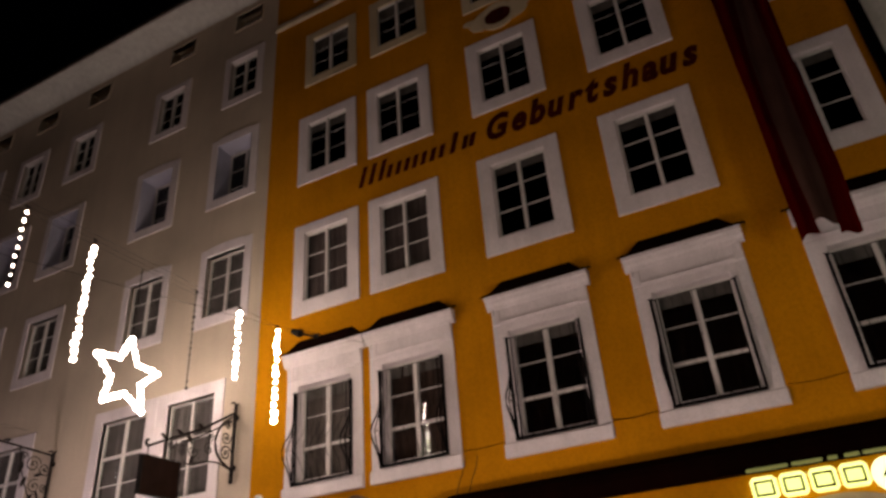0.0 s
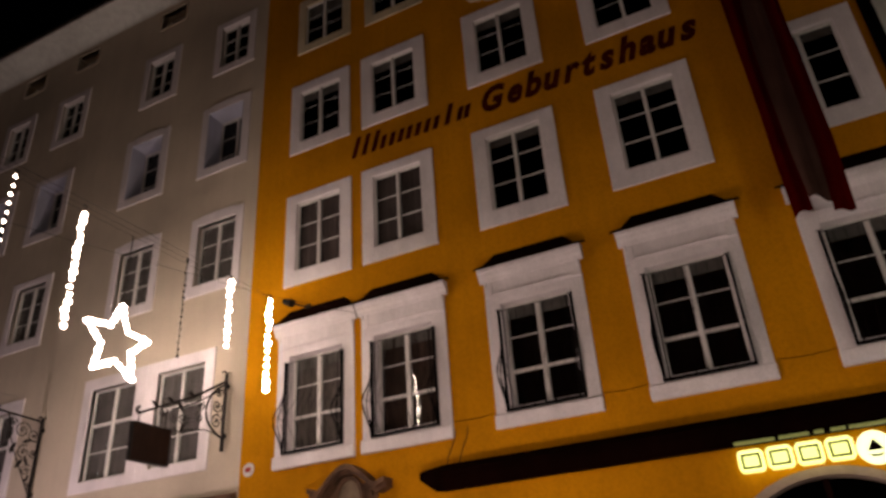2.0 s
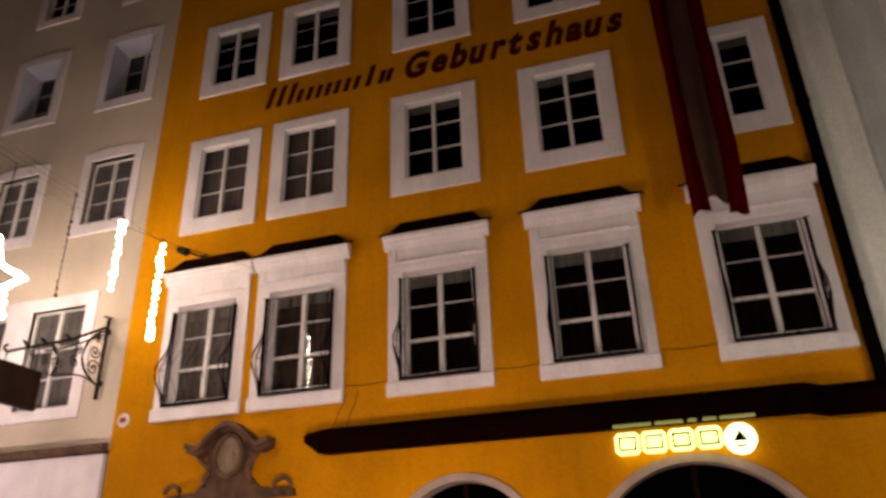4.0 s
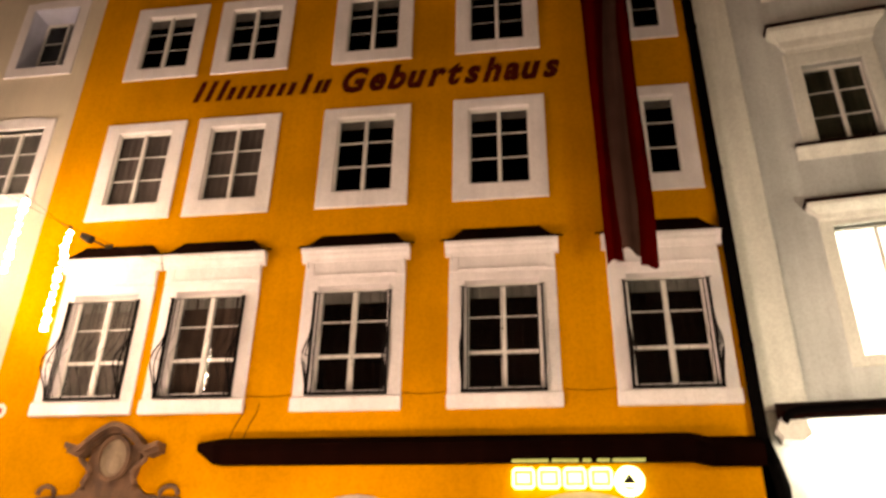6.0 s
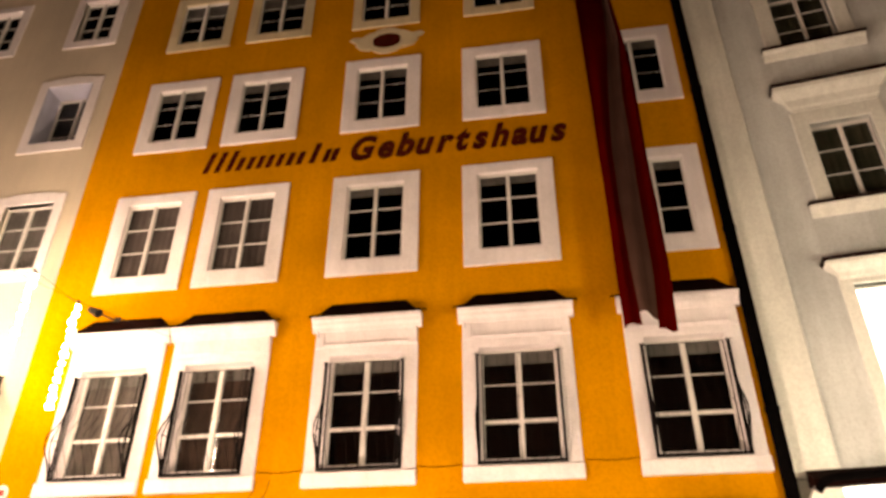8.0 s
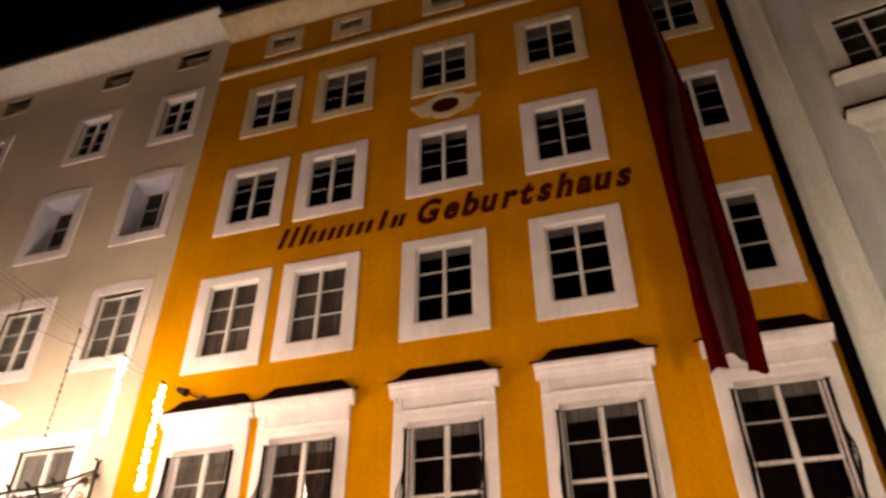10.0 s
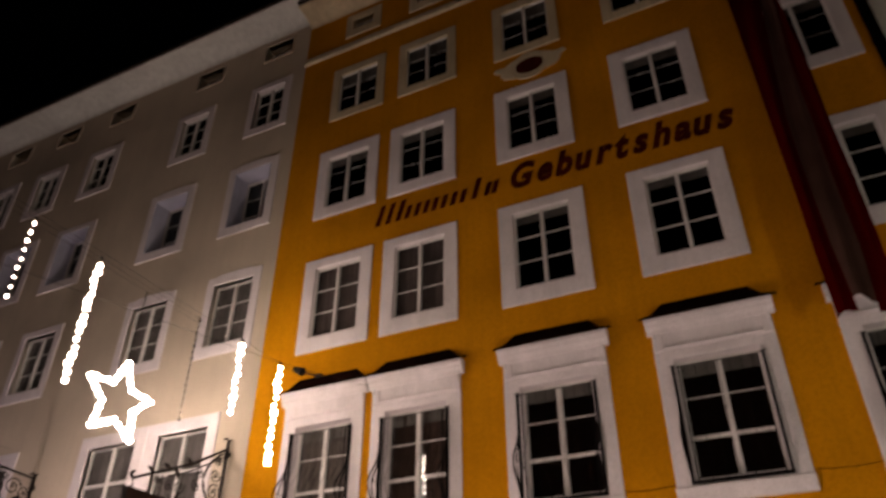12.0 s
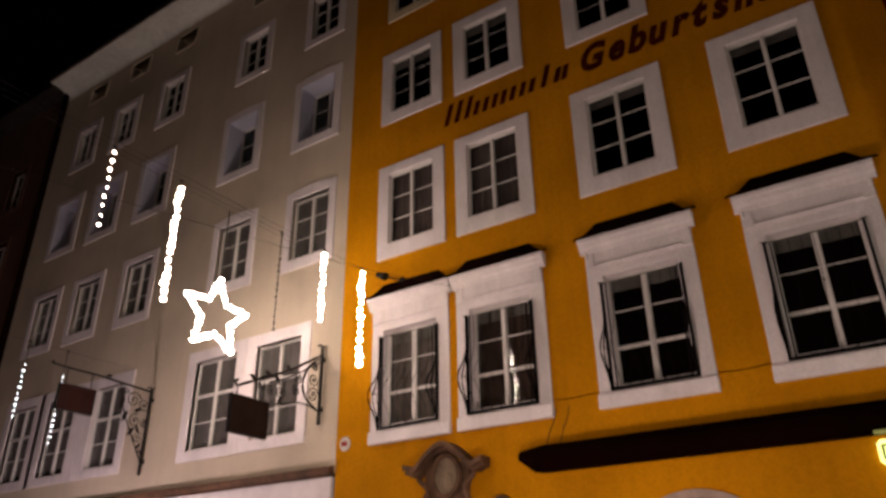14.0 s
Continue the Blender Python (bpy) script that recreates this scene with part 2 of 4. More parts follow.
def wall_with_openings(bm, x0, x1, z0, z1, openings, depth, arches=()):
    """A wall face at y = 0 with rectangular openings (x0, x1, z0, z1) and round-headed doors (cx, spring, r), their reveals, and a back."""
    xs = sorted({x0, x1, *[v for o in openings for v in o[:2]], *[v for c, s, r in arches for v in (c - r, c + r)]})
    zs = sorted({z0, z1, *[v for o in openings for v in o[2:4]], *[s + r + 0.02 for c, s, r in arches]})
    for i in range(len(xs) - 1):
        for j in range(len(zs) - 1):
            mx, mz = (xs[i] + xs[i + 1]) / 2, (zs[j] + zs[j + 1]) / 2
            if any(o[0] < mx < o[1] and o[2] < mz < o[3] for o in openings):
                continue
            if any(c - r < mx < c + r and mz < s + r + 0.02 for c, s, r in arches):
                continue
            bm.faces.new([bm.verts.new(v) for v in ((xs[i], 0, zs[j]), (xs[i + 1], 0, zs[j]), (xs[i + 1], 0, zs[j + 1]), (xs[i], 0, zs[j + 1]))])
    for c, s, r in arches:
        pts = arch_points(c, s, r)
        top = s + r + 0.02
        for (ax, az), (bx, bz) in zip(pts, pts[1:]):
            bm.faces.new([bm.verts.new(v) for v in ((ax, 0, az), (bx, 0, bz), (bx, 0, top), (ax, 0, top))])
        ring = [(c - r, z0)] + pts + [(c + r, z0)]
        for (ax, az), (bx, bz) in zip(ring, ring[1:]):
            bm.faces.new([bm.verts.new(v) for v in ((ax, 0, az), (bx, 0, bz), (bx, depth, bz), (ax, depth, az))])
    for a, b, c, d in openings:
        ring = [(a, c), (b, c), (b, d), (a, d)]
        for k in range(4):
            (ax, az), (bx, bz) = ring[k], ring[(k + 1) % 4]
            bm.faces.new([bm.verts.new(v) for v in ((ax, 0, az), (bx, 0, bz), (bx, depth * 0.2, bz), (ax, depth * 0.2, az))])
    bmesh.ops.remove_doubles(bm, verts=bm.verts, dist=0.0005)


# ---- windows ----
KEPT = {}


def kept(key, name, build, material, smooth=False):
    """A mesh built once for each size, shared by the windows that are alike."""
    if key not in KEPT:
        bm = bmesh.new()
        build(bm)
        KEPT[key] = mesh_of(name, bm, material, smooth)
    return KEPT[key]


def surround_builder(w, h, sl, sr, st, sb, recess, proud, crest):
    """Surround and plastered reveal in one piece: outer edge, face, and the lining of the opening."""
    def build(bm):
        x0, x1 = -w / 2, w / 2
        head = [(x0 - sl, h + st)]
        if crest:
            # eared head with a low rise in the middle
            head = [(x0 - sl, h + st), (x0 - sl, h + st + 0.03), (x0 - 0.02, h + st + 0.03), (x0 + 0.10, h + st + 0.07), (0, h + st + 0.09), (x1 - 0.10, h + st + 0.07), (x1 + 0.02, h + st + 0.03), (x1 + sr, h + st + 0.03)]
        outline = head + [(x1 + sr, h + st), (x1 + sr, -sb), (x0 - sl, -sb)]
        corner = [(x0, h)] * (len(head) // 2 + (1 if not crest else 0)) + [(x1, h)] * (len(head) - len(head) // 2 - (1 if not crest else 0)) + [(x1, h), (x1, 0), (x0, 0)]
        c = 0.012
        mid_x, mid_z = (x1 + sr + x0 - sl) / 2, (h + st - sb) / 2
        def ring(pts, y, shrink=0.0):
            return [bm.verts.new((x + (shrink if x < mid_x else -shrink), y, z + (shrink if z < mid_z else -shrink))) for x, z in pts]
        rings = [ring(outline, 0.0), ring(outline, -proud + c), ring(outline, -proud, c), ring(corner, -proud, -c), ring(corner, -proud + c), ring(corner, recess + 0.1)]
        k = len(outline)
        for p, q in zip(rings, rings[1:]):
            for i in range(k):
                j = (i + 1) % k
                bm.faces.new((p[i], p[j], q[j], q[i]))
        bmesh.ops.remove_doubles(bm, verts=bm.verts, dist=0.0004)
    return build


def frame_builder(w, h, recess, bars, mull):
    def build(bm):
        x0, x1, d = -w / 2 + 0.001, w / 2 - 0.001, 0.036 if not bars or bars[0][1] > 0.006 else 0.020
        y0, y1 = recess, recess + 0.06
        box(bm, x0, x0 + d, y0, y1, 0.012, h - 0.012, 0.006)
        box(bm, x1 - d, x1, y0, y1, 0.012, h - 0.012, 0.006)
        box(bm, x0 + d, x1 - d, y0 + 0.002, y1, h - 0.012 - d, h - 0.012, 0.006)
        box(bm, x0 + d, x1 - d, y0 + 0.002, y1, 0.012, 0.012 + d, 0.006)
        box(bm, -mull / 2, mull / 2, y0 - 0.02, y1, 0.012 + d, h - 0.012 - d, 0.008)
        for rel, thick in bars:
            z = h * rel
            for a, b in ((x0 + d, -mull / 2), (mull / 2, x1 - d)):
                deep = 0.026 if thick > 0.03 else 0.012 if thick > 0.01 else 0.006
                box(bm, a, b, y0 + 0.03 - deep, y0 + 0.03 + deep, z - thick / 2, z + thick / 2, min(0.004, thick / 4))
    return build


def hood_builder(w, sl, sr, h):
    """A plain frieze over the window, with a moulded cornice on top."""
    def build(bm):
        x0, x1 = -w / 2 - sl + 0.004, w / 2 + sr - 0.004
        box(bm, x0, x1, -0.036, 0, h + 0.292, h + 0.72, 0.006)
        box(bm, x0 + 0.16, x1 - 0.16, -0.085, -0.03, h + 0.318, h + 0.350, 0.010)
        for s in (x0 + 0.005, x1 - 0.165):
            box(bm, s, s + 0.16, -0.052, -0.03, h + 0.296, h + 0.605, 0.008)
        prof = [(0, 0.60), (-0.06, 0.60), (-0.075, 0.66), (-0.11, 0.70), (-0.13, 0.76), (-0.17, 0.78), (-0.17, 0.84), (0, 0.86)]
        sweep(bm, [(y, h + z) for y, z in prof], x0 - 0.07, x1 + 0.07)
        for s in (x0 + 0.01, x1 - 0.06):
            box(bm, s, s + 0.05, -0.075, -0.03, h + 0.48, h + 0.61, 0.012)
    return build


def cap_builder(w, sl, sr, h):
    """The sheet-metal roof on a hood, hipped at both ends."""
    def build(bm):
        a, b = -w / 2 - sl - 0.06, w / 2 + sr + 0.06
        low = [(a, -0.185, h + 0.862), (b, -0.185, h + 0.862), (b, 0, h + 0.862), (a, 0, h + 0.862)]
        top = [(a + 0.12, -0.12, h + 0.93), (b - 0.12, -0.12, h + 0.93), (b - 0.30, 0, h + 1.15), (a + 0.30, 0, h + 1.15)]
        lo, hi = [bm.verts.new(v) for v in low], [bm.verts.new(v) for v in top]
        bm.faces.new(lo)
        bm.faces.new(list(reversed(hi)))
        for i in range(4):
            bm.faces.new((lo[i], lo[(i + 1) % 4], hi[(i + 1) % 4], hi[i]))
        box(bm, a - 0.01, b + 0.01, -0.195, -0.178, h + 0.848, h + 0.872)
        for s, d in ((a, -1), (b, 1)):
            tube(bm, [(s, -0.1, h + 0.88), (s + d * 0.05, -0.1, h + 0.90), (s + d * 0.09, -0.1, h + 0.88)], 0.018, 5)
    return build


def grille_builder(w, h):
    """A wrought-iron basket: bars that belly out over the lower half."""
    def build(bm):
        x0, x1, top, low = -w / 2 - 0.045, w / 2 + 0.045, h - 0.17, -0.07
        def belly(u):
            return 0.10 + 0.32 * math.exp(-((u - 0.32) / 0.19) ** 2)
        steps = 18
        def bar(x, r):
            tube(bm, [(x, -belly(i / steps), low + (top - low) * i / steps) for i in range(steps + 1)], r, 5)
        for k in range(9):
            bar(x0 + (x1 - x0) * k / 8, 0.015 if k in (0, 8) else 0.005)
        for x in (x0, x1):
            # flat end frames fixed to the wall, with a shallower bowed bar between
            tube(bm, [(x, -0.035, low), (x, -0.035, top + 0.03)], 0.020, 5)
            tube(bm, [(x, -0.10, low), (x, -0.10, top)], 0.018, 5)
            tube(bm, [(x, -0.08 - 0.62 * (belly(i / steps) - 0.1), low + (top - low) * i / steps) for i in range(steps + 1)], 0.013, 5)
            tube(bm, [(x, 0.0, top), (x, -0.10, top)], 0.012, 5)
            tube(bm, [(x, 0.0, low), (x, -0.10, low)], 0.012, 5)
            tube(bm, [(x, 0.0, h * 0.30), (x, -0.30, h * 0.30)], 0.008, 5)
            tube(bm, [(x - 0.04, -0.10, top + 0.03), (x, -0.10, top + 0.015), (x + 0.04, -0.10, top + 0.03)], 0.011, 5)
        for x in (x0 + 0.085, x1 - 0.085):
            tube(bm, [(x, -0.10, low), (x, -0.10, top)], 0.011, 5)
        box(bm, x0 - 0.02, x1 + 0.02, -0.13, -0.08, low - 0.022, low + 0.022, 0.006)
        tube(bm, [(x0, -0.10, top), (x1, -0.10, top)], 0.008, 5)
        for i in range(7):
            # short hooks on the bottom rail
            x = x0 + (x1 - x0) * (i + 0.5) / 7
            tube(bm, [(x, -0.105, low), (x, -0.105, low + 0.07)], 0.009, 5)
        for rel in (0.20, 0.50):
            for k in (0.0, 0.5, 1.0):
                z = h * rel
                ball(bm, (x0 + (x1 - x0) * k, -belly((z - low) / (top - low)), z), 0.02)
    return build


def curtain_builder(a, b, h, y):
    def build(bm):
        k = 26
        col = []
        for i in range(k + 1):
            x = a + (b - a) * i / k
            yy = y + 0.02 * math.sin(i * 1.9) + 0.012 * math.sin(i * 0.7 + 1)
            col.append((bm.verts.new((x, yy, 0.03)), bm.verts.new((x, yy - 0.005, h - 0.03)), bm.verts.new((x, yy + 0.004, 0.03)), bm.verts.new((x, yy - 0.001, h - 0.03))))
        for p, q in zip(col, col[1:]):
            bm.faces.new((p[0], q[0], q[1], p[1]))
            bm.faces.new((p[2], p[3], q[3], q[2]))
    return build


def window(house, cx, z, w, h, sl, sr, st, sb, recess, bars, trim=WHITE, hood=False, grille=False, curtain=None, crest=False, proud=0.035, mull=0.066, blind=None, label="", drawn=0.0, lining=None):
    key = (round(w, 3), round(h, 3), sl, sr, st, sb, recess, crest, tuple(bars), mull, trim.name)
    win = place("window", kept(("s", key), "window", surround_builder(w, h, sl, sr, st, sb, recess, proud, crest), trim), house, label, (cx, 0, z))
    place("casement_frame", kept(("f", key), "casement_frame", frame_builder(w, h, recess, bars, mull), LACQUER), win)
    edges = [0.055] + [h * r for r, t in bars] + [h - 0.055]
    x0, x1 = -w / 2 + 0.036, w / 2 - 0.036
    for n in range(len(edges) - 1):
        a, b = edges[n], edges[n + 1]
        pw, ph = x1 - mull / 2 + 0.01, b - a + 0.002
        def pane_build(bm):
            box(bm, -pw / 2, pw / 2, 0, 0.004, 0, ph)
        me = kept(("p", round(pw, 3), round(ph, 3)), "pane", pane_build, GLASS)
        for side in (-1, 1):
            p = place("pane", me, win, "", (side * (mull / 2 + pw / 2 - 0.005), recess + 0.03, a - 0.005))
            p.rotation_euler = (radians(random.uniform(-0.4, 0.4)), 0, radians(random.uniform(-0.5, 0.5)))
            p.visible_shadow = False
    if lining:
        def lining_build(bm):
            y0, y1, d = -proud + 0.004, recess - 0.003, 0.008
            box(bm, -w / 2 + 0.001, -w / 2 + d, y0, y1, 0.001, h - 0.001)
            box(bm, w / 2 - d, w / 2 - 0.001, y0, y1, 0.001, h - 0.001)
            box(bm, -w / 2 + d, w / 2 - d, y0, y1, h - d, h - 0.001)
            box(bm, -w / 2 + d, w / 2 - d, y0, y1, 0.001, d)
        place("reveal_lining", kept(("l", key), "reveal_lining", lining_build, lining), win, "pale blue-grey reveal")
    if hood:
        place("hood", kept(("h", key), "hood", hood_builder(w, sl, sr, h - 0.15), trim), win, "white moulded cornice hood")
        place("hood_roof", kept(("c", key), "hood_roof", cap_builder(w, sl, sr, h - 0.15), SHEET), win, "dark sheet-metal capping")
        def sill_build(bm):
            box(bm, -w / 2 - sl - 0.012, w / 2 + sr + 0.012, -0.085, 0, -sb, -0.11, 0.012)
        place("sill", kept(("i", key), "sill", sill_build, trim), win)
    if grille:
        place("grille", kept(("g", key), "grille", grille_builder(w, h), GRILLEIRON, True), win, "black wrought-iron basket grille")
    if curtain:
        a, b = -w / 2 + 0.03 + (w - 0.06) * curtain[0], -w / 2 + 0.03 + (w - 0.06) * curtain[1]
        place("curtain", kept(("k", key, curtain), "curtain", curtain_builder(a, b, h, recess + 0.10), CURTAIN if len(curtain) == 2 else curtain[2], True), win, "grey net curtain or reflection-toned sheet behind the glass")
    # grey strip painting the pale upper glass: reflection above, window head in low windows
    if drawn:
        def drawn_build(bm):
            k = 5
            top, low = h - 0.02, h * (1 - drawn)
            for i in range(k):
                z1, z0 = top - (top - low) * i / k, top - (top - low) * (i + 1) / k
                box(bm, -w / 2 + 0.02, w / 2 - 0.02, recess + 0.075 + 0.008 * (i % 2), recess + 0.088 + 0.008 * (i % 2), z0 - 0.002, z1)
        place("drawn_blind", kept(("d", key, drawn), "drawn_blind", drawn_build, HEADGREY if hood else CURTAIN), win, "grey pleated strip behind the upper glass")
    if blind:
        def blind_build(bm):
            box(bm, -w / 2 + 0.02, w / 2 - 0.02, recess + 0.10, recess + 0.11, 0.02, h - 0.02)
        place("blind", kept(("b", key), "blind", blind_build, blind), win, "bright white lit blind")
    return win


THIRDS = ((0.34, 0.021), (0.66, 0.021))
LOW_BARS = ((0.34, 0.056), (0.67, 0.022))
THIN = ((0.34, 0.005), (0.66, 0.005))

# ---- ground ----
bm = bmesh.new()
bmesh.ops.create_grid(bm, x_segments=40, y_segments=40, size=600)
ground = part("ground", bm, PAVING, None, "grey stone paving of the square and street")
tagged(ground, category="ground", kind="structure")

# ---- ochre house with the inscription ----
YL, YR, YTOP = -9.65, 2.99, 18.9
ochre = thing("town_house", "ochre-yellow plastered town house with white window surrounds", "house")
COLS = [(-8.74, -7.05), (-6.745, -5.06), (-4.12, -2.415), (-1.54, 0.16), (1.12, 2.83)]
OPEN = []
specs = []
for i, (a, b) in enumerate(COLS):
    cx = (a + b) / 2
    specs.append((cx, 4.65, 1.24, 1.87, 0.29, 0.29, 0.14, 0.34, 0.14, LOW_BARS, WHITE, True, True, {0: (0.0, 1.0, GREYNET), 1: (0.0, 1.0, BROWNNET)}.get(i)))
    specs.append((cx, 8.43, 1.14, 1.69, (b - a) / 2 - 0.55, (b - a) / 2 - 0.55, 0.23, 0.34, 0.03, THIRDS, WHITE, False, False, {0: (0.0, 1.0, MAUVENET), 1: (0.0, 1.0, MAUVENET)}.get(i)))
    specs.append((cx, 11.80, 1.10, 1.46, 0.29, 0.29, 0.27, 0.30, 0.0, THIN, WHITE, False, False, None))
    specs.append((cx + (0.08 if cx < -5 else 0.0), 14.79, 1.12, 1.33, 0.23, 0.23, 0.25, 0.25, 0.0, THIN, YELLOWTRIM, False, False, None))
for cx, z, w, h, *_ in specs:
    OPEN.append((cx - w / 2 - 0.004, cx + w / 2 + 0.004, z - 0.004, z + h + 0.004))
attic = [((a + b) / 2 + (0.07 if b < -5 else 0.0), 17.86, 0.64, 0.34) for a, b in COLS]
OPEN += [(cx - w / 2, cx + w / 2, z, z + h) for cx, z, w, h in attic]
ARCHES = [(-7.03, 1.95, 0.80), (-2.98, 1.77, 1.15), (0.42, 1.35, 1.60)]
bm = bmesh.new()
wall_with_openings(bm, YL, YR, 0, YTOP, OPEN, 0.5, ARCHES)
part("wall", bm, OCHRE, ochre, "ochre-yellow plaster")
for cx, z, w, h, sl, sr, st, sb, rec, bars, trim, hood, grille, cur in specs:
    window(ochre, cx, z, w, h, round(sl, 3), round(sr, 3), st, sb, rec, bars, trim, hood, grille, cur, mull=0.086 if hood else 0.066, drawn=0.13 if hood else ((0.12 if cx > -5 else 0.0) if z < 11 else (0.16 if z < 14 else 0.34)))
for cx, z, w, h in attic:
    window(ochre, cx, z, w, h, 0.24, 0.24, 0.26, 0.30, 0.12, (), YELLOWTRIM, mull=0.05)
# black sheet and body behind the openings, painted as room shade
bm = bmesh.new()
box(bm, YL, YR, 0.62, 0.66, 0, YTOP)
part("room_back", bm, ROOMSHADE, ochre)
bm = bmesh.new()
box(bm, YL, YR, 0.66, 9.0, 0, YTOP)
part("body", bm, ROOMSHADE, ochre)
bm = bmesh.new()
sweep(bm, [(0, 17.06), (-0.06, 17.08), (-0.08, 17.16), (-0.05, 17.22), (-0.05, 17.30), (0, 17.33)], YL, YR)
part("string_course", bm, YELLOWTRIM, ochre, "pale yellow moulded string course")
bm = bmesh.new()
cove = [(0, 18.62)] + [(-0.62 * (1 - math.cos(i / 8 * math.pi / 2)), 18.62 + 0.24 * math.sin(i / 8 * math.pi / 2)) for i in range(1, 9)] + [(-0.68, 18.87), (-0.68, 18.95), (0, 19.10)]
sweep(bm, cove, YL, YR)
part("eaves_cornice", bm, YELLOWTRIM, ochre, "pale yellow coved eaves cornice")
bm = bmesh.new()
sweep(bm, [(-0.76, 19.00), (4.5, 22.2), (9.0, 19.00), (9.0, 18.94), (-0.76, 18.94)], YL, YR)
part("roof", bm, TILE, ochre)

# painted oval medallion between two windows of the middle axis
bm = bmesh.new()
oval_out = [(0.44 * math.cos(2 * math.pi * i / 28), 0.40 * math.sin(2 * math.pi * i / 28)) for i in range(28)]
oval_in = [(0.34 * math.cos(2 * math.pi * i / 28), 0.24 * math.sin(2 * math.pi * i / 28)) for i in range(28)]
prism(bm, oval_out, -0.03, 0, oval_in)
for s in (-1, 1):
    prism(bm, [(s * 0.30, -0.26), (s * 0.62, -0.06), (s * 0.86, 0.10), (s * 0.80, 0.18), (s * 0.58, 0.16), (s * 0.34, 0.30)], -0.026, 0)
    prism(bm, [(s * 0.36, -0.28), (s * 0.62, -0.20), (s * 0.72, -0.06), (s * 0.55, -0.02)], -0.022, 0)
med = part("medallion", bm, YELLOWTRIM, ochre, "pale scrolled medallion frame", (-3.22, 0, 14.08))
bm = bmesh.new()
prism(bm, oval_in, -0.008, 0)
part("medallion_field", bm, LETTER, med, "dark red-brown oval field")


# ---- inscription ----
def letter_mesh(ch, size):
    data = bpy.data.curves.new("letter", "FONT")
    data.body, data.size, data.shear, data.extrude, data.offset, data.resolution_u = ch, size, 0.33, 0.008, 0.034, 4
    ob = bpy.data.objects.new("letter", data)
    scene.collection.objects.link(ob)
    me = bpy.data.meshes.new_from_object(ob.evaluated_get(bpy.context.evaluated_depsgraph_get()))
    bpy.data.objects.remove(ob)
    me.materials.clear()
    me.materials.append(LETTER)
    return me


inscription = thing("inscription", "dark brown painted lettering on ochre plaster between storeys", "lettering", (0, -0.006, 10.78))
WORD, SIZE = "Geburtshaus", 0.80
meshes = [letter_mesh(ch, SIZE) for ch in WORD]
spans = []
for me in meshes:
    xs = [v.co.x for v in me.vertices]
    spans.append((min(xs), max(xs)))
natural = sum(b - a for a, b in spans) + 0.025 * (len(WORD) - 1)
stretch = 4.36 / natural
x = -3.84
for ch, me, (a, b) in zip(WORD, meshes, spans):
    ob = place("letter", me, inscription, "", (x - a * stretch, 0, 0.0))
    ob.rotation_euler = (radians(90), 0, 0)
    ob.scale = (stretch, 1, 1)
    x += (b - a + 0.025) * stretch
# the first word of the inscription as plain slanted bars
BARS = [(-7.02, 0.62, 0.52), (-6.30, 0.34, 0.32), (-5.86, 0.32, 0.32), (-5.44, 0.34, 0.32), (-5.00, 0.22, 0.32), (-4.72, 0.20, 0.50), (-4.44, 0.28, 0.32)]
for bx, bw, bh in BARS:
    bm = bmesh.new()
    n = 2 if bw > 0.25 else 1
    sw = 0.115
    for k in range(n + (1 if bw > 0.5 else 0)):
        o = k * (bw - sw) / max(1, n - 1 + (1 if bw > 0.5 else 0))
        prism(bm, [(o, 0), (o + sw, 0), (o + sw + 0.28 * bh, bh), (o + 0.28 * bh, bh)], -0.008, 0.004)
    part("bar", bm, LETTER, inscription, at=(bx, 0, 0.02))

# ---- shop canopy, arches and glowing sign ----
canopy = thing("shop_canopy", "long dark brown canopy board above the arched shop doors", "canopy")
bm = bmesh.new()
prof = [(0.0, 3.90), (-0.10, 3.88), (-0.42, 3.72), (-0.44, 3.60), (-0.40, 3.42), (0.0, 3.46)]
rings = []
for xx, f in ((-5.62, 0.30), (-5.20, 1.0), (2.05, 1.0), (2.30, 0.82), (3.00, 0.80)):
    rings.append([bm.verts.new((xx + (0.0 if f > 0.5 else 0.0), y * (f if f > 0.5 else 0.35), (3.68 if f > 0.5 else 3.77) + (z - 3.68) * (1.0 if f > 0.5 else 0.35) - (0.06 if 0.5 < f < 1 else 0))) for y, z in prof])
bm.faces.new(rings[0])
bm.faces.new(list(reversed(rings[-1])))
for p, q in zip(rings, rings[1:]):
    for i in range(6):
        bm.faces.new((p[i], p[(i + 1) % 6], q[(i + 1) % 6], q[i]))
part("canopy_board", bm, AWNING, canopy)
for hx in (-4.95, -4.72):
    bm = bmesh.new()
    tube(bm, [(hx, -0.02, 4.46), (hx - 0.02, -0.05, 4.28), (hx - 0.10, -0.06, 4.12), (hx - 0.12, -0.20, 3.86)], 0.008, 5)
    part("stay", bm, IRON, canopy, "thin rusty stay rod")

